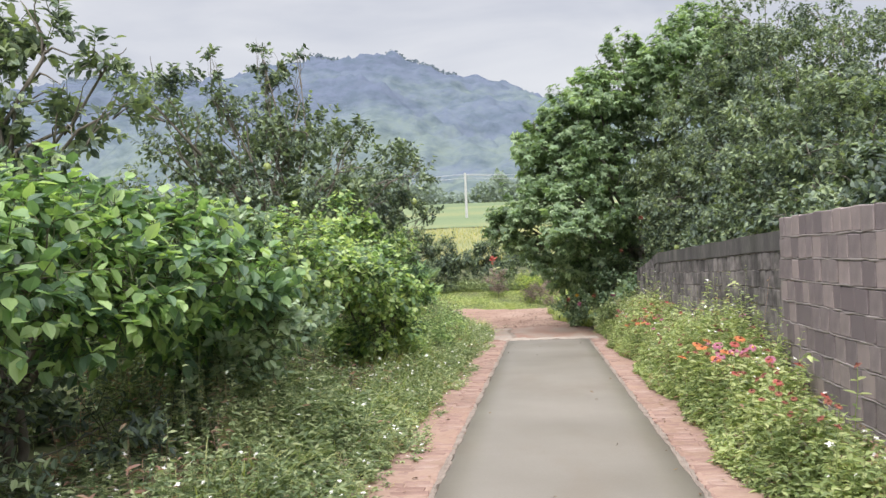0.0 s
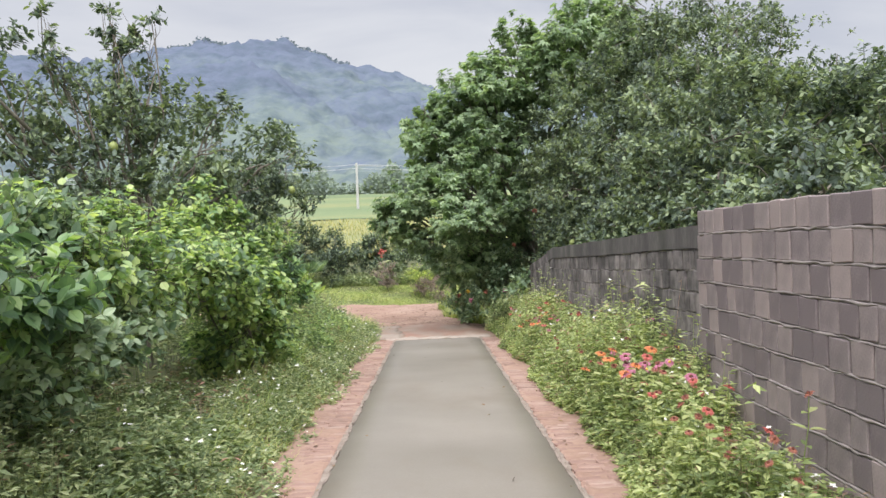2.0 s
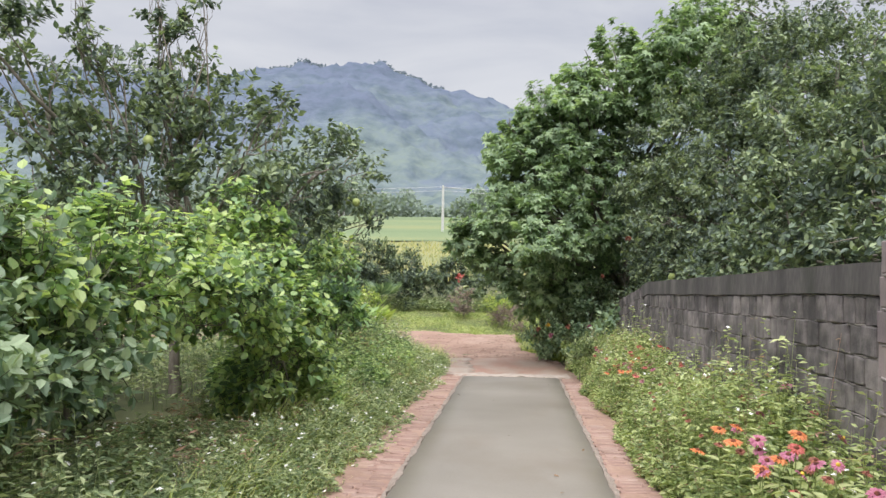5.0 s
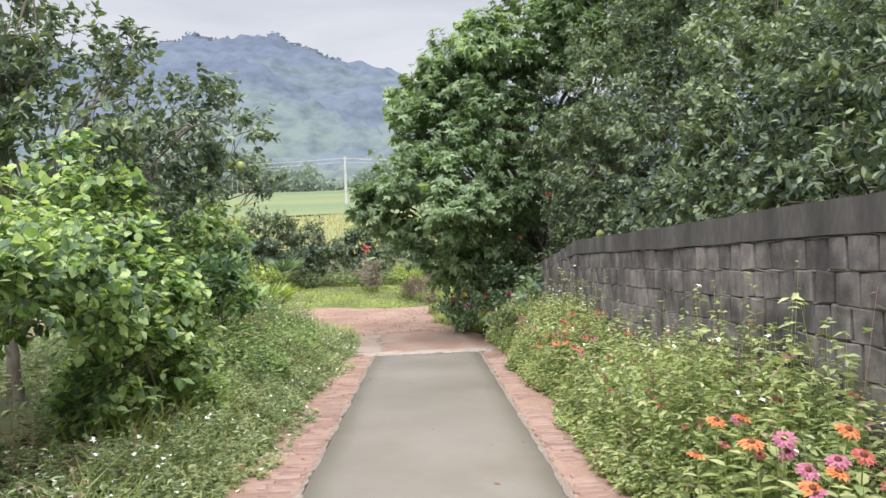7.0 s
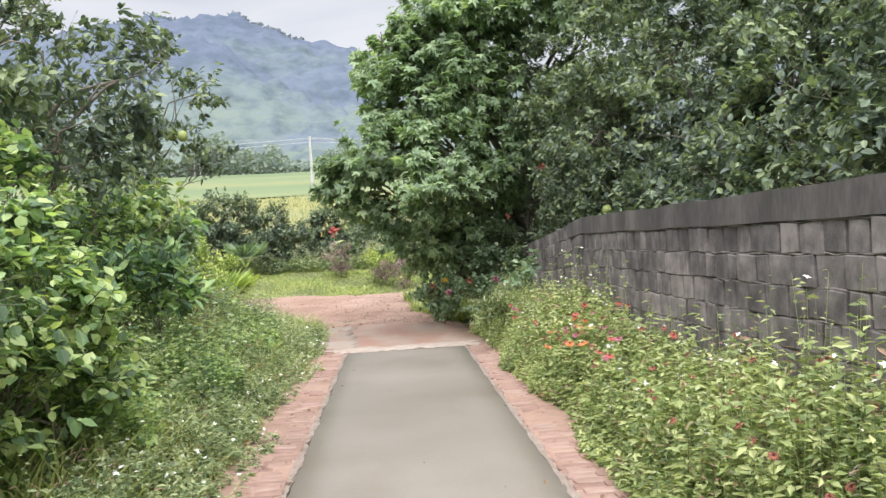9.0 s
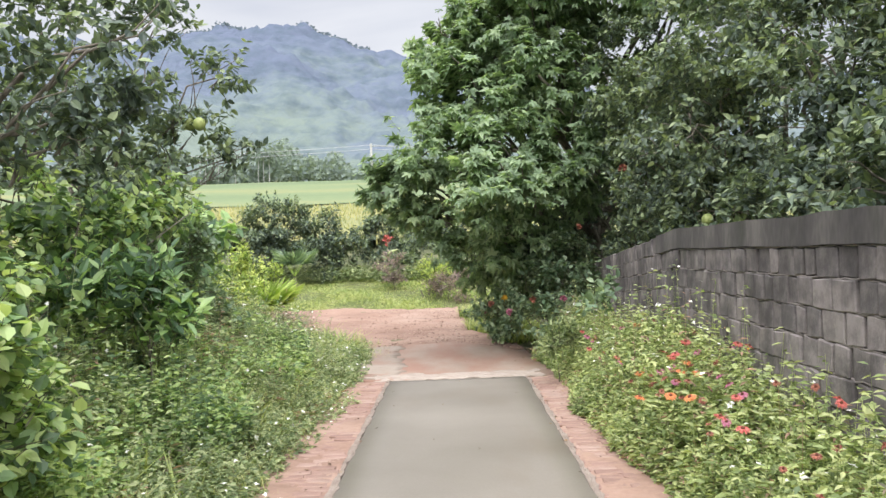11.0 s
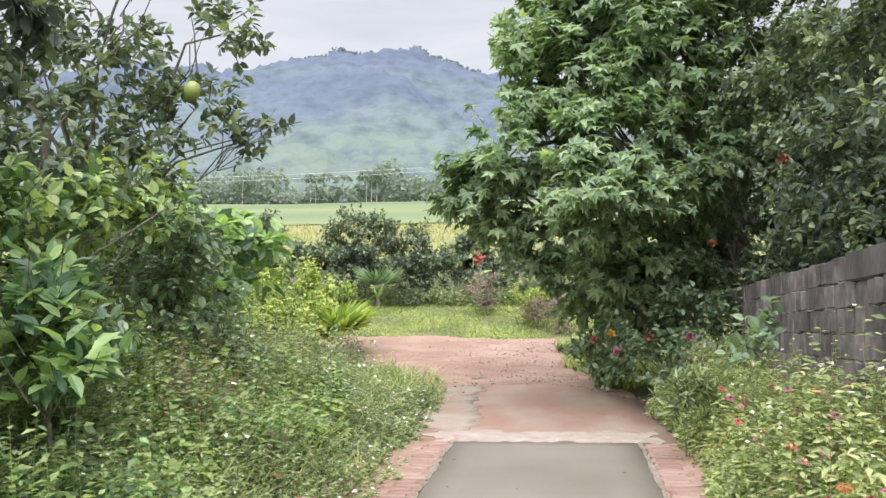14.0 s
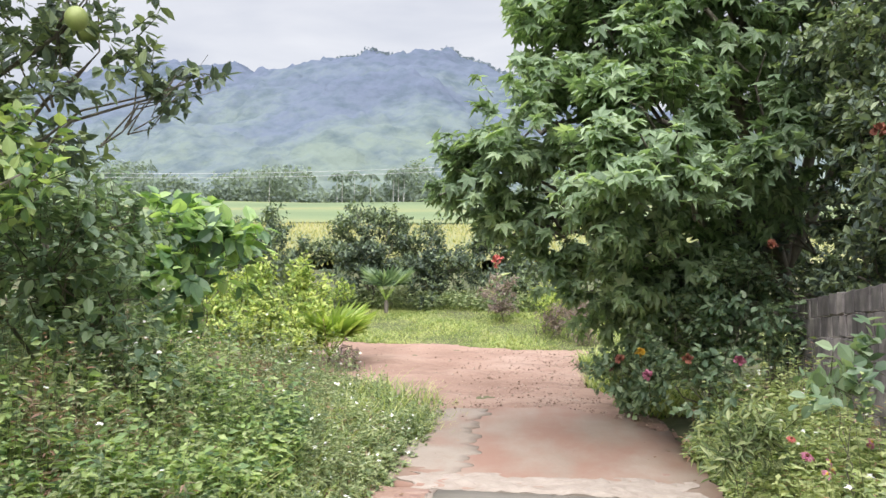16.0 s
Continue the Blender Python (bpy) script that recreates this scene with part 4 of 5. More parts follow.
for bx, by, blobs in ((-4.8, 37.4, [(-5.0, 37.4, 1.35, 0.9), (-4.2, 37.4, 1.25, 0.85), (-5.8, 37.5, 1.1, 0.75), (-5.0, 37.4, 2.2, 0.38), (-4.2, 37.5, 2.05, 0.35), (-5.1, 37.2, 0.5, 0.8)]),
                      (-3.0, 37.8, [(-3.4, 37.5, 0.95, 0.85), (-2.7, 37.8, 0.8, 0.8), (-3.1, 37.6, 1.7, 0.35), (-3.2, 37.3, 0.3, 0.7)]),
                      (-7.6, 37.9, [(-7.6, 37.8, 1.5, 0.7), (-8.4, 37.8, 1.2, 0.8), (-6.9, 37.9, 1.0, 0.55), (-7.6, 37.7, 2.1, 0.3), (-7.6, 37.6, 0.6, 0.8)]),
                      (-6.4, 33.2, [(-6.2, 33.0, 1.1, 0.6), (-6.8, 33.4, 0.8, 0.8)]), (-8.6, 33.8, [(-8.4, 33.6, 0.8, 0.9), (-9.4, 34.4, 1.0, 1.0)]),
                      (-1.4, 38.2, [(-1.5, 37.9, 0.9, 0.8), (-0.5, 38.2, 0.9, 0.8), (-1.3, 37.8, 1.5, 0.35), (-1.0, 37.6, 0.3, 0.7)]), (1.2, 37.5, [(1.0, 37.0, 0.8, 0.9), (2.4, 36.6, 0.9, 1.1)])):
    woody("citrus_bush", "grey-green citrus bush at the field's edge", "bush", (bx, by, gz1(bx, by)), 0.4, blobs, M_CITRUS, LEAF, 0.12, 34, 7, 0.3, 0.04, BACK, stems=2)
woody("amaranth", "purplish amaranth clump at the edge of the grass", "plant", (-1.0, 35.0, gz1(-1.0, 35.0)), 0.2, [(-1.03, 35.0, 0.25, 0.42), (-1.0, 35.1, 0.6, 0.25)], M_PURPLE, NARROW, 0.11, 40, 6, 0.3, 0.012, up=0.9, stems=1)
woody("amaranth", "dull pink-grey weed clump beside the grass", "plant", (0.45, 33.0, gz1(0.45, 33.0)), 0.2, [(0.4, 33.0, 0.0, 0.45), (0.8, 32.6, -0.05, 0.4)], M_PURPLE, NARROW, 0.1, 40, 6, 0.3, 0.012, up=0.9, stems=1)
woody("amaranth", "dry purplish weed clump under the young palm", "plant", (-3.45, 29.1, gz1(-3.45, 29.1)), 0.1, [(-3.45, 29.1, -0.2, 0.22), (-3.25, 29.0, -0.25, 0.18)], M_PURPLE, NARROW, 0.12, 50, 5, 0.25, 0.01, stems=1, droop=0.6)
woody("wild_bush", "brownish-green weeds in the shade beside the dirt track", "bush", (1.35, 27.0, gz1(1.35, 27.0)), 0.15,
      [(1.2, 26.5, 0.1, 0.42), (1.45, 27.2, 0.1, 0.45), (1.55, 28.0, 0.05, 0.45), (1.75, 26.9, 0.4, 0.5)], M_HERB, NARROW, 0.08, 60, 7, 0.28, 0.012, BUSH, up=0.8, stems=3)
woody("wild_bush", "yellow-green weed bush beside the grass", "bush", (-0.1, 33.6, gz1(-0.1, 33.6)), 0.2, [(-0.1, 33.6, 0.15, 0.5), (0.2, 34.4, 0.1, 0.5)], M_LIME, NARROW, 0.1, 40, 6, 0.3, 0.012, BUSH, up=0.7, stems=3)


# ---- verges, bed and grass: what nobody could count ----
def herbs(name, label, xs, ys, height, mat, shape, size, leaves, category="weeds", spread=0.1, up=0.5):
    """Upright leafy stems at the given places."""
    n = len(xs)
    h = np.asarray(height) * rng.uniform(0.4, 1.05, n) * np.where(rng.random(n) < 0.12, 1.5, 1.0)
    foot = np.stack([xs, ys, ground_z(xs, ys)], -1)
    lean = rng.normal(0, spread, (n, 3)) * [1, 1, 0] + [0, 0, 1]
    tip = foot + lean * h[:, None]
    u = rng.uniform(0.25, 1.05, (n, leaves))
    at = (foot[:, None] + (tip - foot)[:, None] * u[..., None]).reshape(-1, 3)
    k = len(at)
    a = rng.uniform(0, 2 * np.pi, k)
    along = np.stack([np.cos(a), np.sin(a), rng.uniform(-0.3, up, k)], -1)
    nrm = np.array([0, 0, 1.0]) + rng.normal(0, 0.35, (k, 3))
    v, f = strew(simple(shape), at, along, nrm, size * np.repeat(rng.uniform(0.6, 1.35, n), leaves) * rng.uniform(0.7, 1.2, k))
    tv, tf = twig_mesh((foot, tip), 0.0025, 0.7)
    jv, jf = joined([(v, f), (tv, tf)])
    tagged(new(name, mesh_of(name, jv, jf, mat)), label, category, kind="stuff")
    return tip


def blades(name, label, xs, ys, height, mat, width=None, category="grass"):
    n = len(xs)
    a = rng.uniform(0, 2 * np.pi, n)
    side = rng.uniform(0.1, 0.7, n)
    along = np.stack([np.cos(a) * side, np.sin(a) * side, np.ones(n)], -1)
    nrm = np.stack([-np.cos(a), -np.sin(a), np.full(n, 0.4)], -1)
    v, f = strew(width or BLADE, np.stack([xs, ys, ground_z(xs, ys) - 0.01], -1), along, nrm, np.asarray(height) * rng.uniform(0.5, 1.2, n))
    tagged(new(name, mesh_of(name, v, f, mat)), label, category, kind="stuff")


def wavy(y, s=0.0):
    return 0.09 * np.sin(y * 1.3 + s) + 0.06 * np.sin(y * 3.1 + 2 * s) + 0.03 * np.sin(y * 7.7 + s)


# left verge
n = 13000
ly = rng.uniform(5, 25.5, n)
lo = rng.random(n) ** 0.9 * 2.1
lx = centre(ly) - HALF - 0.34 - lo + wavy(ly) * 0.8 - 0.35 * smooth((ly - 23.5) / 2)
patch = 1 + 0.35 * np.sin(ly * 0.9 + 1) * np.sin(ly * 2.3 + lo * 2) + 0.28 * np.clip(soft_noise(lx, ly, 0.32, 51), -1.6, 2)
dim = 1 - 0.8 * smooth((lo - 0.7) / 0.4) * smooth((9.3 - ly) / 0.8)
dim = dim * (1 - 0.8 * smooth((lo - 0.62) / 0.4) * smooth((ly - 11.2) / 0.6) * smooth((16.2 - ly) / 0.6))
lh = (0.09 + 0.46 * smooth(lo / 1.2) + 0.2 * smooth((lo - 1.0) / 0.8)) * patch * dim
tips = herbs("verge_weeds", "low leafy weeds with small white flowers along the path", lx, ly, lh * 1.15, M_HERB, leaf_shape(0.21, 0.16), 0.049, 15)
pick = rng.random(n) < 0.085
white_at = tips[pick] + [0, 0, 0.03]
sel = rng.random(n) < 0.2
herbs("dry_weeds", "straggling weathered brown-green weeds in the verge", lx[sel] - 0.2, ly[sel], lh[sel] * 1.1, M_HERB_DRY, NARROW, 0.07, 7)
n = 13500
gy_ = rng.uniform(5, 26.5, n)
go = rng.random(n) * np.where((gy_ < 9.3) | ((gy_ > 11) & (gy_ < 14.5)), 0.8, 1.7)
blades("verge_grass", "thin grass growing through the weeds of the verge", centre(gy_) - HALF - 0.36 - go + wavy(gy_), gy_, 0.13 + 0.33 * smooth(go / 1.0), M_GRASS, blade_shape(0.02, 0.5))

n = 2800
by_, bo = rng.uniform(8.9, 11.5, n), rng.random(n)
herbs("hollow_weeds", "tall leafy weeds with toothed leaves in front of the mulberry bush", centre(by_) - 1.75 - 0.85 * bo - 0.12 * np.sin(by_ * 2.7), by_, (0.3 + 0.2 * bo) * (1 + 0.3 * np.sin(by_ * 3.3)), M_HERB, leaf_shape(0.2, 0.2), 0.075, 11)
n = 6500
by_, bo = rng.uniform(15.5, 22.5, n), rng.random(n)
herbs("broad_weeds", "lush pale green broad-leaved weeds beside the path", centre(by_) - 1.95 - 1.5 * bo - 0.15 * np.sin(by_ * 2), by_, (0.46 + 0.3 * bo) * (1 + 0.25 * np.sin(by_ * 2.9 + bo * 3)), M_MULBERRY, leaf_shape(0.3, 0.18), 0.062, 13)

n = 2600
ty_, to = rng.uniform(19.5, 25.5, n), rng.random(n)
herbs("thicket_weeds", "tall weathered weeds under the thicket", centre(ty_) - 2.5 - 1.7 * to - 0.25 * (ty_ - 20) * 0.6, ty_, (0.6 + 0.5 * to) * (1 - 0.68 * smooth((ty_ - 21.8) / 1.4)), M_HERB, LEAF, 0.06, 14)
sel = rng.random(n) < 0.65
herbs("thicket_stalks", "brown dry stalks among the weeds under the thicket", centre(ty_[sel]) - 2.4 - 1.3 * to[sel] - 0.15 * (ty_[sel] - 20), ty_[sel], (0.6 + 0.4 * to[sel]) * (1 - 0.55 * smooth((ty_[sel] - 22) / 1.4)), M_HERB_DRY, NARROW, 0.06, 12)

# right bed
n = 10000
ry = rng.uniform(5, 24.2, n)
ro = rng.random(n)
wallx = np.interp(ry, [3, 9, 10.6, 10.61, 12.1, 14.66, 19.6, 24.6], [1.0, 1.18, 1.3, 1.45, 1.56, 1.68, 1.98, 2.5])
inner = centre(ry) + HALF + 0.36 - wavy(ry, 1.5) * 0.7
rx = inner + ro * (wallx - 0.06 - inner)
rh = (0.20 + 0.42 * smooth(ro / 0.4)) * (1 + 0.25 * np.sin(ry * 1.1)) * (1 - 0.45 * (ry < 8.5)) * (1 - 0.75 * smooth((ro - 0.5) / 0.25) * smooth((10.2 - ry) / 0.8))
tips_r = herbs("bed_plants", "tangled yellow-green flower bed plants below the wall", rx, ry, rh, M_BED, leaf_shape(0.23, 0.2), 0.058, 13, "flower bed")
pick = (rng.random(n) < 0.05) & (ro > 0.3)
white_at = np.concatenate([white_at, tips_r[pick] + [0, 0, 0.06]])
sel = rng.random(n) < 0.14
herbs("spent_plants", "dry brownish spent stems among the bed plants", rx[sel], ry[sel], rh[sel] * 1.05, M_HERB_DRY, NARROW, 0.055, 9, "flower bed")
sel = rng.random(n) < 0.07
herbs("tall_weeds", "tall thin weeds rising in front of the wall", rx[sel], ry[sel], rh[sel] * 1.1, M_HERB, LEAF, 0.045, 14, spread=0.12)
n = 500
dy_ = rng.uniform(7.4, 9.8, n)
dx_ = np.interp(dy_, [7, 9.3, 10.9], [1.1, 1.2, 1.33]) - 0.04 - 0.32 * rng.random(n)
herbs("withered_stems", "withered brown stems fallen on bare soil at the foot of the wall", dx_, dy_, np.full(n, 0.12), M_HERB_DRY, NARROW, 0.075, 6, "flower bed", spread=0.9, up=0.2)
wv, wf = strew(BLOSSOM, white_at, rng.normal(size=white_at.shape) * [1, 1, 0.2], rng.normal(0, 0.4, white_at.shape) + [0, -0.3, 1], rng.uniform(0.016, 0.034, len(white_at)))
tagged(new("white_daisies", mesh_of("white_daisies", wv, wf, M_WHITE)), "tiny white daisy flowers scattered over the weeds", "flowers", kind="stuff")

# lawn by the dirt track, and its far edge
n = 60000
qx, qy = rng.uniform(-5, 2.6, n), rng.uniform(31.6, 37.4, n)
keep = ~dirt_inside(qx, qy)
blades("meadow_grass", "sunlit short yellow-green grass beyond the dirt track", qx[keep], qy[keep], 0.075 + 0.03 * np.sin(qx[keep] * 2.1) * np.sin(qy[keep] * 1.7), M_GRASS, blade_shape(0.09, 0.7))
n = 4000
qx, qy = rng.uniform(0.4, 2.0, n), rng.uniform(26, 31, n)
keep = ~dirt_inside(qx, qy)
blades("track_side_grass", "dry grass tuft along the dirt track", qx[keep], qy[keep], 0.3, M_GRASS, blade_shape(0.05, 0.5))
n = 9000
qx, qy = rng.uniform(-4.4, -1.3, n), rng.uniform(24, 28.4, n)
keep = ~dirt_inside(qx, qy)
blades("corner_grass", "thin grass on the corner of verge and dirt track", qx[keep], qy[keep], 0.16, M_GRASS)
sel = rng.random(n) < 0.35
herbs("corner_weeds", "low weeds on the corner of verge and dirt track", qx[keep & sel], qy[keep & sel], 0.25 + 0.0 * qx[keep & sel], M_HERB, LEAF, 0.055, 7)
n = 3500
herbs("back_weeds", "leafy weeds under the bushes behind the grass", rng.uniform(-9, 3, n), rng.uniform(36.4, 38.4, n), np.full(n, 0.5), M_HERB, LEAF, 0.1, 6)
n = 3000
uy = rng.uniform(9.4, 27, n)
herbs("undergrowth", "shaded undergrowth beneath the trees and bushes", rng.uniform(-7.5, -3.2, n) - 1.4 * (uy < 15.2), uy, np.full(n, 0.7), M_HERB, LEAF, 0.09, 7)


# ---- distance ----
def hill_z(x, y):
    ridge = np.interp(x, [-900, -500, -290, -240, -190, -160, -125, -90, -54, -27, 14, 60, 120, 220, 400, 900],
                      [56, 70, 81, 90, 90, 86, 94, 96.5, 95.5, 85, 74, 62, 56, 62, 66, 46])
    rise = smooth((y - 200) / 300) * (y <= 500) + (1 - 0.3 * smooth((y - 500) / 300)) * (y > 500)
    spur = 6 * np.sin(x * 0.035 + y * 0.02) * np.sin(y * 0.03) + 3 * np.sin(x * 0.09 + 1) * np.sin(y * 0.07)
    return 6 + (ridge - 6) * rise + spur * np.clip(rise * 3, 0, 1) * (1 - rise * 0.7)


def canopy_z(x, y):
    return hill_z(x, y) - 26 * smooth((208 - y) / 26) + 1.0 * soft_noise(x, y, 8.0, 3) + 1.3 * soft_noise(x, y, 4.8, 4) + 2.2 * soft_noise(x, y, 26.0, 5)


hill_xs = np.concatenate([np.arange(-900, -440, 20.0), np.arange(-440, 160, 2.3), np.arange(160, 901, 20.0)])
hill_ys = np.concatenate([np.arange(182, 506, 2.4), np.arange(510, 800, 30)])
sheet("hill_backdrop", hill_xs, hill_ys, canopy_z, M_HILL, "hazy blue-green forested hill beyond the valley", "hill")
n = 5000
hx, hy = rng.uniform(-430, 120, n), rng.uniform(490, 505, n)
hp = np.stack([hx, hy, canopy_z(hx, hy) + rng.uniform(0, 1.3, n) * (0.6 + 0.5 * np.sin(hx * 0.4))], -1)
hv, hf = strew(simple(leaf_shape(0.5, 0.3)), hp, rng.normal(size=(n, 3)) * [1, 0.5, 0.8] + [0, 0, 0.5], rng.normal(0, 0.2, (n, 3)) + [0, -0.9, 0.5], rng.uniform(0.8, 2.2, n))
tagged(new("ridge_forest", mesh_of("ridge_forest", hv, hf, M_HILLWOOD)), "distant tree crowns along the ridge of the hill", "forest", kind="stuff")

sheet("ripe_field", np.arange(-160, 60.1, 4.0), np.arange(46, 74.1, 2.0), lambda x, y: ground_z(x, y) + 0.5 + 0.08 * np.sin(x * 0.7 + y) * np.sin(y * 1.3), M_RIPE, "ripening yellow rice plot behind the bushes", "rice field")
sheet("rice_field", np.concatenate([np.arange(-160, 60.1, 4.0)]), np.concatenate([np.arange(74.5, 158, 2.0)]),
      lambda x, y: ground_z(x, y) + 0.55 + 0.08 * np.sin(x * 0.7 + y) * np.sin(y * 1.3) - 0.6 * (y > 155), M_FIELD, "flat pale green rice field below the hill", "rice field")
n = 12000
fx, fy = rng.uniform(-40, 20, n), 45 + 28 * rng.random(n)
tagged(new("rice", mesh_of("rice", *strew(blade_shape(0.07, 0.4), np.stack([fx, fy, ground_z(fx, fy) + 0.25], -1), rng.normal(0, 0.35, (n, 3)) + [0, 0, 1], rng.normal(size=(n, 3)) + [0, -1.2, 0.3], rng.uniform(0.4, 0.65, n)), M_RICE)),
       "rice plants standing in the paddy", "rice", kind="stuff")
n = 48000
tx = rng.uniform(-170, 70, n)
clump = np.sin(tx * 0.21) + 0.6 * np.sin(tx * 0.53 + 2) + 0.4 * np.sin(tx * 1.3)
ty = rng.uniform(158, 176, n)
tz = ground_z(tx, ty) + rng.random(n) * np.maximum(1.5, 4.0 + 2.4 * clump) + 0.2
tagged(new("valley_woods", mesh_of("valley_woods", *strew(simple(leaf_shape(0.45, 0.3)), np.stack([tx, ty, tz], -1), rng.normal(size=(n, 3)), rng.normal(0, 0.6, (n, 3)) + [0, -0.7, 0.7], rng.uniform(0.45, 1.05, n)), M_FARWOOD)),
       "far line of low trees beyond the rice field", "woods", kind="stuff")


def areca(x, y, h):
    ob = empty_thing("areca_palm", (x, y, gz1(x, y)), "slender pale-trunked palm in the far tree line", "palm tree", "palms beyond the field")
    child("trunk", mesh_of("trunk", *tube(bent((0, 0, 0), (0.1, 0, h), 0, 0.01, 5), np.linspace(0.08, 0.06, 5), 6), M_POLE, True), ob)
    k = 130
    a = rng.uniform(0, 2 * np.pi, k)
    r = rng.uniform(0.1, 1.3, k)
    at = np.stack([np.cos(a) * r, np.sin(a) * r, h + 0.7 - 0.5 * r * r + rng.normal(0, 0.12, k)], -1)
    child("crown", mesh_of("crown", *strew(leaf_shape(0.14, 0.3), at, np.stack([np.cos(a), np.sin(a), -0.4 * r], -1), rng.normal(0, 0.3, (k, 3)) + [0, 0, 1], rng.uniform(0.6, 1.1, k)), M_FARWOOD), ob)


for x, h in ((-37.2, 5.0), (-36.3, 4.7), (-34.0, 5.2), (-26.8, 5.3), (-25.9, 5.0), (-24.9, 5.5), (-31.0, 4.8), (-50, 4.6)):
    areca(x, 158.5, h)

pole = empty_thing("utility_pole", (-3.85, 94, gz1(-3.85, 94) - 0.4), "pale concrete utility pole carrying power lines", "utility pole")
child("post", mesh_of("post", *tube([(0, 0, 0), (0, 0, 3), (0, 0, 6.0)], [0.17, 0.15, 0.11], 10), M_POLE, True), pole)
child("crossarm", mesh_of("crossarm", *tube([(-0.2, 0, 5.75), (1.2, 0, 5.7), (2.9, 0, 5.55)], [0.05, 0.05, 0.04], 6), M_WIRE), pole)
for k, dz in enumerate((0.0, -0.42)):
    for x0, x1 in ((-3.85, -75), (-3.85, 60)):
        u = np.linspace(0, 1, 16)
        line = np.stack([x0 + (x1 - x0) * u, 94 - 4 * u, gz1(-3.85, 94) + 5.45 + dz - 1.1 * 4 * u * (1 - u) + 0.2 * u], -1)
        wire = new("power_line", mesh_of("power_line", *tube(line, np.full(16, 0.022), 4), M_WIRE))
        tagged(wire, "thin power line sagging over the rice field", "power line", "wires of the utility pole")

# ---- flowers, fruit and single plants ----
def zinnia(name, label, category, petals, height, head=0.034, disc=M_DISC, group="zinnias in the flower bed"):
    """A stem with paired leaves and one daisy-like head."""
    ob = empty_thing(name, (0, 0, 0), label, category, group)
    lean = rng.normal(0, 0.06, 2)
    top = np.array([lean[0], lean[1], height])
    line = bent((0, 0, -0.03), top, 0, 0.02, 5)
    child("stem", mesh_of("stem", *tube(line, np.linspace(0.0045, 0.003, 5), 5), M_BED, True), ob)
    k = 12
    u = np.repeat(np.linspace(0.2, 0.85, k // 2), 2)
    at = np.stack([np.interp(u, np.linspace(0, 1, 5), line[:, c]) for c in range(3)], -1)
    a = np.arange(k) * math.pi + u * 9
    child("foliage", mesh_of("foliage", *strew(LEAF, at, np.stack([np.cos(a), np.sin(a), np.full(k, 0.25)], -1), np.tile([0, 0, 1.0], (k, 1)), rng.uniform(0.07, 0.115, k)), M_BED), ob)
    face = unit(np.array([rng.normal(0, 0.3), -0.35, 1.0]))
    s = unit(np.cross(face, [1.0, 0, 0.1]))
    t = np.cross(face, s)
    pieces = []
    for ring, (count, size, lift) in enumerate(((13, head, 0.0), (10, head * 0.78, 0.004))):
        q = np.arange(count) * 2 * math.pi / count + ring * 0.2 + rng.normal(0, 0.06, count)
        out = np.cos(q)[:, None] * s + np.sin(q)[:, None] * t
        pieces.append(strew(leaf_shape(0.26, 0.15, 0.06), top + out * head * 0.16 + face * lift, out - face * 0.05, np.tile(face, (count, 1)), size * rng.uniform(0.88, 1.1, count)))
    bloom = child("flower_head", mesh_of("flower_head", *joined(pieces), petals), ob)
    dome = [top + face * d for d in (-0.004, 0.006, 0.014, 0.018)]
    child("disc", mesh_of("disc", *tube(dome, [head * 0.3, head * 0.33, head * 0.22, head * 0.03], 8), disc, True), bloom, "dark domed flower centre")
    return ob


kinds = [zinnia("zinnia", "pink zinnia in bloom among yellow-green leaves", "flower", M_PINK, 0.70, 0.048), zinnia("zinnia", "orange zinnia in bloom among yellow-green leaves", "flower", M_ORANGE, 0.67, 0.047),
         zinnia("zinnia", "red zinnia in bloom below the block wall", "flower", M_RED, 0.73, 0.042), zinnia("zinnia", "faded brownish-pink zinnia past its bloom", "flower", M_FADED, 0.64, 0.032),
         zinnia("zinnia", "tall pink zinnia with a yellow centre", "flower", M_PINK, 0.78, 0.038, M_YELLOW), zinnia("zinnia", "faded orange zinnia going to seed", "flower", M_FADED, 0.7, 0.033)]
# drifts of flowers along the bed: middle, spread, count, the share of each kind and its size
DRIFTS = [((0.72, 11.5), (0.28, 0.55), 28, (5, 5, 1, 1, 1, 1), 1.0), ((1.3, 17.7), (0.3, 0.75), 60, (2, 4, 5, 4, 1, 3), 0.76), ((0.45, 9.4), (0.25, 0.9), 26, (0, 0, 2, 5, 0, 4), 0.75),
          ((1.2, 13.7), (0.2, 0.6), 16, (0, 0, 1, 4, 1, 4), 0.7), ((1.15, 20.3), (0.3, 0.6), 14, (4, 0, 2, 1, 3, 0), 0.75), ((0.9, 15.0), (0.35, 1.6), 16, (1, 0, 1, 4, 0, 4), 0.65)]
spots, picks, sizes = [], [], []
for (mx_, my_), (sx_, sy_), count, shares, grown in DRIFTS:
    left_to_set = count
    while left_to_set:
        x, y = random.gauss(mx_, sx_), random.gauss(my_, sy_)
        wx = float(np.interp(y, [3, 10.9, 10.95, 14.66, 19.6, 24.6], [1.0, 1.3, 1.45, 1.68, 1.98, 2.5]))
        if y < 7.3 or not centre(y) + HALF + 0.48 < x < wx - 0.12 or any(math.hypot(x - a, y - b) < 0.07 for a, b in spots):
            continue
        spots.append((x, y))
        picks.append(random.choices(range(6), shares)[0])
        sizes.append(grown * random.uniform(0.85, 1.15))
        left_to_set -= 1
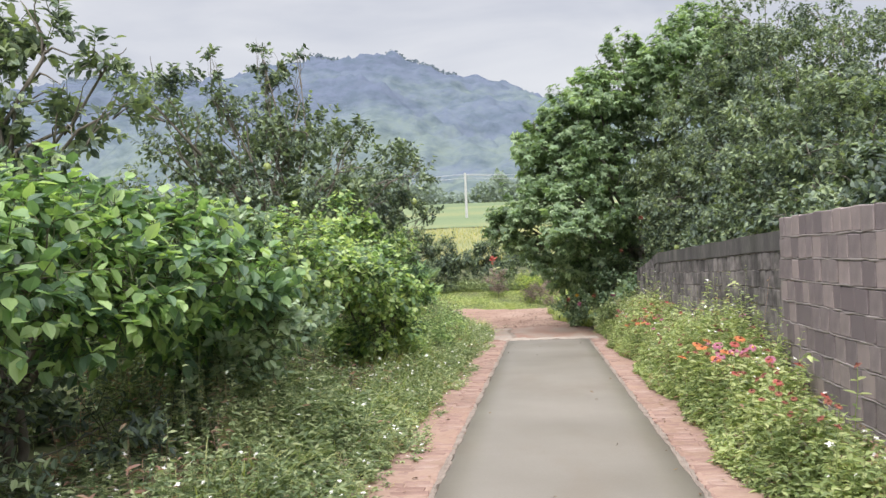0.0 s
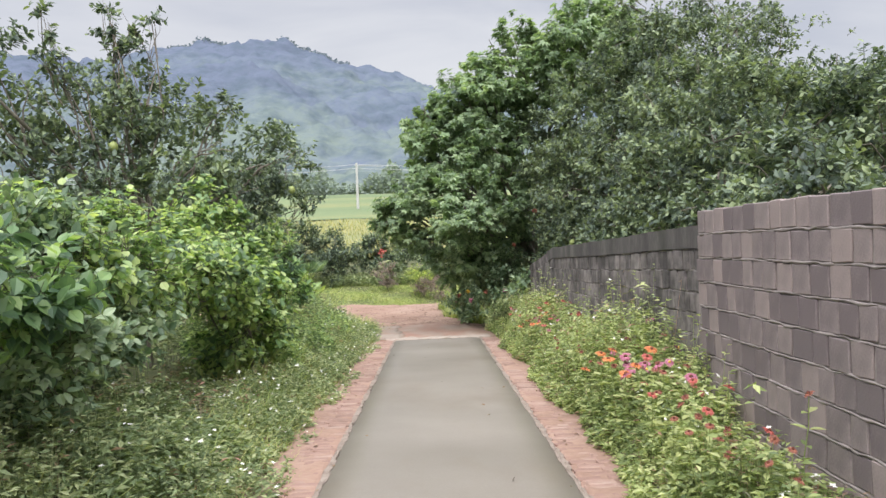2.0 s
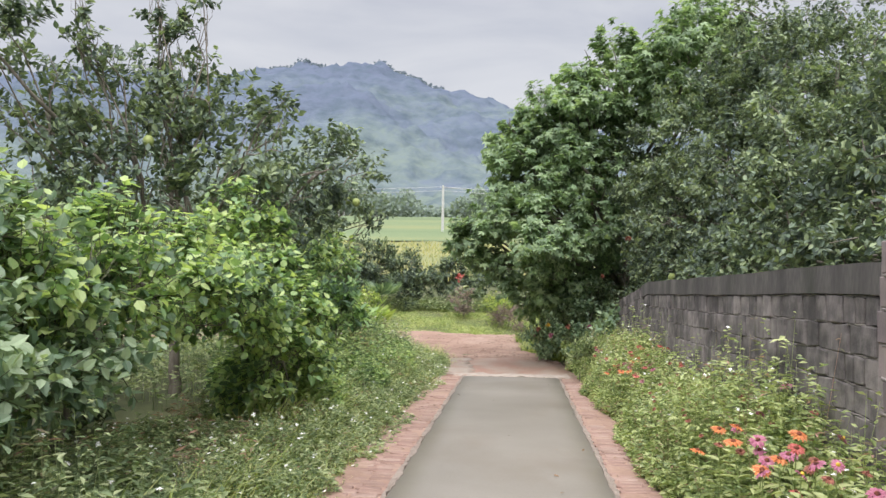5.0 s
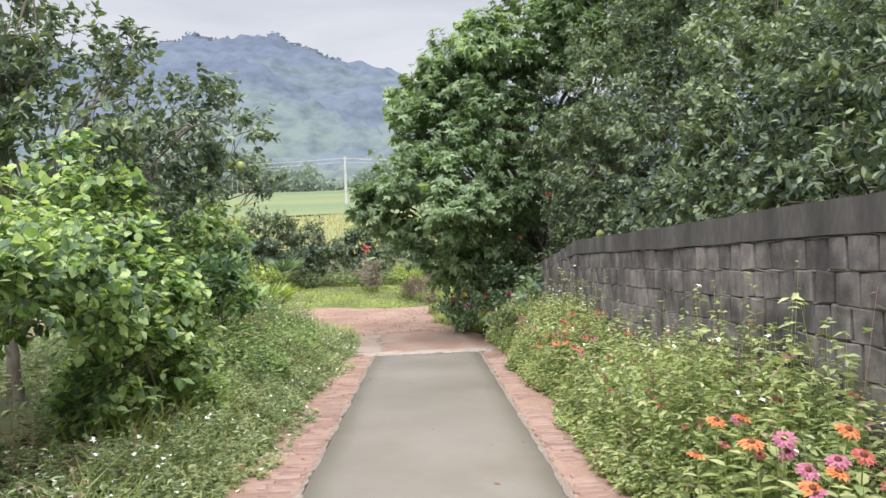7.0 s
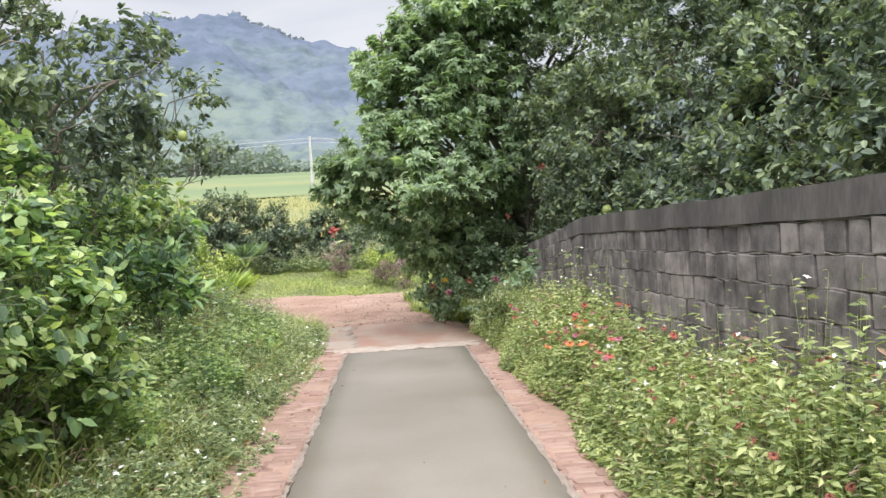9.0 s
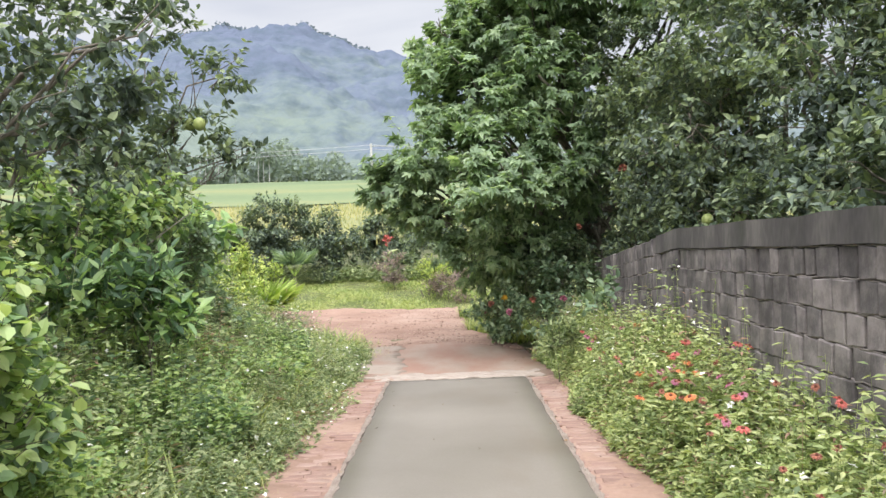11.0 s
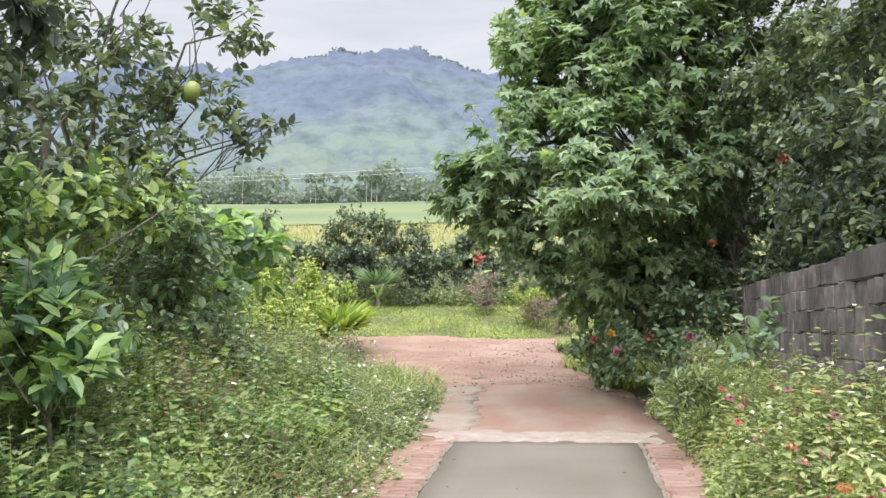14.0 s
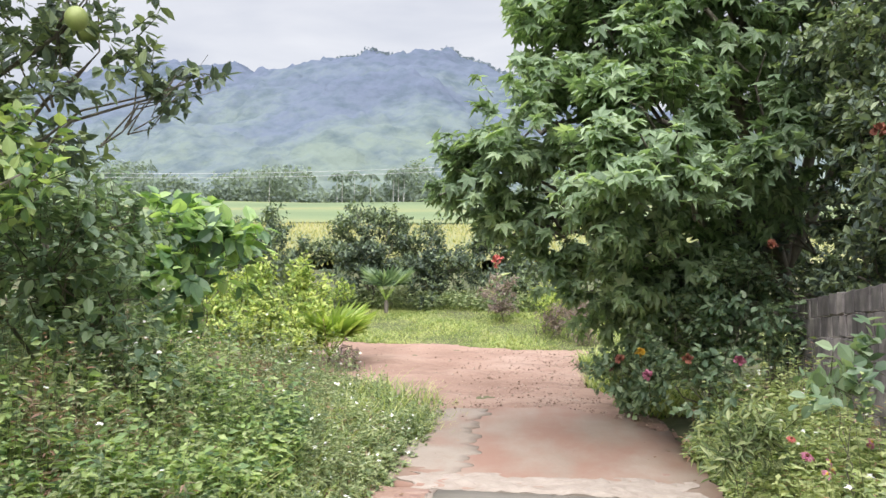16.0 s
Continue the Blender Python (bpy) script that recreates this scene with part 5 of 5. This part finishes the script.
for k, (x, y) in enumerate(spots):
    m = pose(x, y, gz1(x, y), random.uniform(-8, 8), random.uniform(-8, 8), random.uniform(-70, 70)) @ Matrix.Diagonal((sizes[k], sizes[k], 0.45 * sizes[k] + 0.55, 1))
    if k < len(kinds):
        kinds[k].matrix_basis = m
    else:
        copy_thing(kinds[picks[k]], m)


def ball(radius, squash=1.0, rings=9, sides=14):
    a = np.linspace(0, math.pi, rings)
    return tube([(0, 0, radius * squash * math.cos(q)) for q in a], np.maximum(radius * np.sin(a), 0.0015), sides)


# pomelos hanging in the trees
fruit_mesh = mesh_of("pomelo", *ball(0.085, 1.08), M_FRUIT, True)
stalk_mesh = mesh_of("stalk", *tube([(0, 0, 0.08), (0.01, 0, 0.16), (0, 0.01, 0.26)], [0.006, 0.004, 0.004], 5), M_TWIG)
for x, y, z, r in ((-2.84, 20.4, 3.32, 0.8), (-3.06, 20.9, 3.36, 0.8), (-4.75, 16.1, 3.9, 0.8), (2.42, 19.6, 2.17, 0.72)):
    fruit = empty_thing("pomelo", (x, y, z), "pale yellow-green pomelo hanging from a twig", "fruit", "pomelos in the trees")
    fruit.scale = (r, r, r)
    child("skin", fruit_mesh, fruit)
    child("stalk", stalk_mesh, fruit, "thin green stalk")


def bloom(x, y, z, mat, label, size=0.05):
    """A rose-like ball of petals."""
    k = 26
    d = unit(rng.normal(size=(k, 3)) + [0, -0.4, 0.5])
    ob = empty_thing("rose", (x, y, z), label, "flower", "roses on the bush by the wall")
    child("petals", mesh_of("petals", *strew(leaf_shape(0.5, -0.3, 0.12), d * size * 0.25, d, rng.normal(size=(k, 3)), np.full(k, size)), mat), ob)
    child("stem", mesh_of("stem", *tube([(0, 0, 0), (0.02, 0.05, -0.1), (0.05, 0.16, -0.3)], [0.004, 0.004, 0.004], 5), M_TWIG), ob)


for x, y, z, mat, label in ((0.98, 24.3, 0.55, M_PINK, "bright pink rose in full bloom"), (0.92, 24.5, 0.75, M_YELLOW, "small yellow rose in bloom"), (1.75, 23.75, 0.82, M_PINK, "deep pink rose beside the wall"), (0.75, 24.9, 0.6, M_FADED, "faded pale pink rose"),
                            (1.3, 23.9, 0.8, M_FADED, "faded rose hanging from the bush"), (0.7, 25.6, 0.35, M_PINK, "small pink rose near the ground"), (1.95, 23.5, 1.92, M_FADED, "orange-brown leaf cluster in the dark foliage"), (2.1, 21.6, 2.75, M_FADED, "orange-brown withered leaf cluster")):
    bloom(x, y, z, mat, label)


def fan_palm(x, y, h, leaves, reach, label, leaf):
    ob = empty_thing("fan_palm", (x, y, gz1(x, y)), label, "palm", "young palms by the dirt track")
    child("trunk", mesh_of("trunk", *tube([(0, 0, -0.05), (0.01, 0, h * 0.6), (0, 0.01, h)], [0.05, 0.06, 0.04], 8), M_BARK, True), ob)
    for q in range(leaves):
        a = q * 2.4 + 0.3
        d = unit(np.array([math.cos(a), math.sin(a) * 0.7, 1.0 + 0.7 * random.random()]))
        root = np.array([0, 0, h])
        hub = root + d * reach * 0.45
        side = unit(np.cross(d, [0, 0, 1.0]))
        nrm = np.cross(side, d)
        fan = np.linspace(-1.25, 1.25, 13)
        out = np.cos(fan)[:, None] * d + np.sin(fan)[:, None] * side
        frond = child("frond", mesh_of("frond", *strew(leaf_shape(0.075, 0.22, 0.015), np.tile(hub, (13, 1)), out, np.tile(nrm, (13, 1)), reach * (0.75 - 0.16 * np.abs(fan))), leaf), ob)
        child("petiole", mesh_of("petiole", *tube([root, root + d * reach * 0.25, hub], [0.012, 0.009, 0.006], 5), M_PALM), frond)


fan_palm(-3.78, 29.55, 0.16, 12, 1.0, "bright yellow-green young fan palm beside the lime bush", M_PALM)
fan_palm(-4.05, 36.0, 0.35, 8, 0.95, "dull green young fan palm in front of the citrus bushes", M_ROSE_LEAF)

# broad-leaved weed and fern at the foot of the wall
woody("nettle", "pale broad-leaved weed standing against the wall", "plant", (1.5, 20.5, gz1(1.5, 20.5)), 0.4, [(1.5, 20.6, 1.28, 0.17), (1.66, 20.7, 1.4, 0.14), (1.45, 20.5, 1.15, 0.12)], M_ROSE_LEAF, WIDE, 0.1, 40, 4, 0.2, 0.01, up=0.7, shell=0.2)
woody("fern", "fresh green ferny plant beside the roses", "plant", (1.25, 21.6, gz1(1.25, 21.6)), 0.2, [(1.2, 21.5, 0.6, 0.18), (1.4, 21.6, 0.7, 0.16)], M_HERB, NARROW, 0.09, 120, 7, 0.3, 0.008, up=0.4, shell=0.3)
canna = empty_thing("canna", (-1.2, 35.6, gz1(-1.2, 35.6)), "red canna flower spike above the weeds", "flower")
child("stem", mesh_of("stem", *tube([(0, 0, -0.05), (0.02, 0, 0.8), (0, 0, 1.35)], [0.02, 0.015, 0.01], 6), M_HERB), canna)
child("flower_head", mesh_of("flower_head", *strew(WIDE, rng.normal(0, 0.05, (18, 3)) + [0, 0, 1.4], rng.normal(size=(18, 3)) + [0, 0, 0.5], rng.normal(size=(18, 3)), np.full(18, 0.14)), M_RED), canna)
child("foliage", mesh_of("foliage", *strew(WIDE, np.stack([np.zeros(9), np.zeros(9), np.linspace(0.2, 1.0, 9)], -1), np.stack([np.cos(np.arange(9) * 2.4), np.sin(np.arange(9) * 2.4), np.full(9, 0.5)], -1), np.tile([0, 0, 1.0], (9, 1)), np.full(9, 0.4)), M_HERB), canna)

# fallen leaves on the path, bricks and apron
n = 150
fy = rng.uniform(5, 27, n)
fo = np.where(rng.random(n) < 0.8, rng.uniform(0.85, 1.35, n), rng.uniform(0, 0.9, n)) * rng.choice([-1, 1], n)
fx = np.where(fy < 22.2, centre(fy), 0.0) + fo
at = np.stack([fx, fy, profile(fy) + 0.012], -1)
tagged(new("leaf_litter", mesh_of("leaf_litter", *strew(LEAF, at, rng.normal(size=(n, 3)) * [1, 1, 0.1], rng.normal(0, 0.25, (n, 3)) + [0, 0, 1], rng.uniform(0.025, 0.06, n)), M_DEADLEAF)),
       "brown fallen leaves lying on the path and bricks", "leaf litter", kind="stuff")

# ---- single pieces: bricks of the edging, blocks of the wall ----
brick_shapes = [block_mesh("brick", 0.215, 0.103, 0.06, M_BRICK, 0.006, 0.004) for _ in range(5)]
WIDTHS = (0.125, 0.155, 0.175, 0.19, 0.2, 0.225, 0.265)
block_shapes = [(w, block_mesh("block", w, THICK, COURSE - 0.013, M_BLOCK, 0.007, 0.011)) for w in WIDTHS]
new_shapes = [(w, block_mesh("block", w, THICK, COURSE - 0.013, M_BLOCK_NEW, 0.006, 0.007)) for w in WIDTHS[1:6]]


def lay(name, shapes, poses, parent):
    """The near ones as objects on shared meshes, the rest joined."""
    rest = bmesh.new()
    for m, is_near, *own in poses:
        me = own[0] if own else random.choice(shapes)
        if is_near:
            ob = new(name, me)
            ob.parent, ob.matrix_basis = parent, m
        else:
            k = len(rest.verts)
            rest.from_mesh(me)
            rest.verts.ensure_lookup_table()
            for v in rest.verts[k:]:
                v.co = m @ v.co
    if len(rest.verts):
        tagged(part(name + "s_beyond", rest, shapes[0].materials[0], parent), kind="stuff")
    else:
        rest.free()


tilt = -math.degrees(math.atan(SLOPE))
for side, ob in ((-1, edging_left), (1, edging_right)):
    poses = []
    y, odd = 4.0, False
    while y < 22.15:
        odd = not odd
        for k in (0, 1):
            off = side * (HALF + 0.035 + 0.11 + 0.222 * k + (0.045 if odd else 0.0)) + random.uniform(-0.014, 0.014)
            z = float(profile(y)) - 0.03 + random.uniform(-0.005, 0.005)
            poses.append((pose(centre(y) + off, y, z, tilt + random.uniform(-1.5, 1.5), random.uniform(-2.0, 2.0), random.uniform(-4, 4) - 3.4), y > 8.0))
        y += 0.1135 + random.uniform(-0.002, 0.002)
    lay("brick", brick_shapes, poses, ob)

poses = []
for r in range(8):
    for k in range(9):
        y = 22.68 + r * 0.112
        x = -0.86 + k * 0.226 + (0.11 if r % 2 else 0.0) + random.uniform(-0.01, 0.01)
        if random.random() < (0.8 if k < 1 or k > 7 else 0.35):
            z = float(profile(y)) - 0.006 + 0.012 * math.sin(x * 2 + y) - 0.03 + random.uniform(-0.005, 0.0025)
            poses.append((pose(x, y, z, tilt + random.uniform(-0.5, 0.5), random.uniform(-0.5, 0.5), random.uniform(-3, 3)), True))
lay("brick", brick_shapes, poses, apron_ob)

for (ob, p, s, depth), shapes, courses, first, near_from, reach, gap, proud in ((low_wall, block_shapes, 8, 1, 0.0, 4, (0.008, 0.03), 0.009), (tall_wall, new_shapes, 9, 0, 3.6, 8, (0.006, 0.016), 0.004)):
    poses = []
    for c in range(courses):
        d = -LONG * 0.5 * (c % 2) - 0.02 * c
        while d < s[-1] - 0.1:
            width, shape = random.choice(shapes)
            mid = min(max(d + width / 2, 0.12), s[-1] - width / 2)
            if not (c == 0 and first and mid < 9.2):
                a, b = mid - 0.1, mid + 0.1
                xa, ya, za = (float(np.interp(a, s, p[:, k])) for k in range(3))
                xb, yb, zb = (float(np.interp(b, s, p[:, k])) for k in range(3))
                head = math.degrees(math.atan2(yb - ya, xb - xa))
                nx_, ny_ = -math.sin(radians(head)), math.cos(radians(head))
                drop = COURSE * (c + 0.5)
                push = random.uniform(-proud, proud) - THICK / 2
                x, y, z = (xa + xb) / 2 + nx_ * push, (ya + yb) / 2 + ny_ * push, (za + zb) / 2 - drop
                m = pose(x, y, z, 0, 0, head) @ pose(0, 0, 0, random.uniform(-0.5, 0.5), -math.degrees(math.atan2(zb - za, 0.2)) + random.uniform(-1.2, 1.2), random.uniform(-0.6, 0.6))
                poses.append((m, mid > near_from and c < reach, shape))
            d += width + random.uniform(*gap)
    lay("block", [q for _, q in shapes], poses, ob)

# squeezed-out mortar along the courses
def mortar_lines(built, courses, mat, thick, dip):
    ob, p, s, depth = built
    for c in courses:
        d = np.arange(0.05, s[-1] - 0.05, 0.07)
        line = np.stack([np.interp(d, s, p[:, k]) for k in range(3)], -1)
        run = np.gradient(line, axis=0)
        out = np.stack([-run[:, 1], run[:, 0], 0 * d], -1) / np.hypot(run[:, 0], run[:, 1])[:, None]
        line = line + out * (rng.uniform(-0.006, 0.003, (len(d), 1)) - dip) + np.stack([0 * d, 0 * d, rng.normal(0, 0.004, len(d)) - COURSE * c], -1)
        child("mortar_line", mesh_of("mortar_line", *tube(line, rng.uniform(0.004, thick, len(d)), 6), mat, True), ob)


mortar_lines(tall_wall, range(1, 9), M_WALLJOINT, 0.0115, 0.003)
mortar_lines(low_wall, range(1, 8), M_OLDMORTAR, 0.010, 0.011)


# soil drifted over the bricks
def drift(name, side, label):
    vs, ys = np.linspace(0.0, 0.62, 22), np.arange(6.0, 22.2, 0.034)
    yy, vv = np.meshgrid(ys, vs, indexing="ij")
    xx = centre(yy) + side * (HALF + 0.03 + vv)
    rough = 0.5 * soft_noise(xx, yy, 0.42, 21) + 0.4 * soft_noise(xx, yy, 0.13, 22) + 0.25 * soft_noise(xx, yy, 0.05, 23)
    zz = profile(yy) - 0.003 + 0.0095 * rough + 0.012 * smooth((vv - 0.2) / 0.3) - 0.03 * smooth((0.03 - vv) / 0.03)
    a, b = yy.shape
    idx = np.arange(a * b).reshape(a, b)
    quad = [idx[:-1, :-1], idx[:-1, 1:], idx[1:, 1:], idx[1:, :-1]]
    faces = np.stack([q.ravel() for q in (quad[::-1] if side > 0 else quad)], -1)
    me = mesh_of(name, np.stack([xx, yy, zz], -1).reshape(-1, 3), faces, M_DIRT, True)
    tagged(new(name, me), label, "soil", kind="stuff")


drift("drifted_soil", -1, "reddish soil washed over the brick edging beside the weeds")
drift("drifted_soil", 1, "reddish soil washed over the brick edging beside the flower bed")
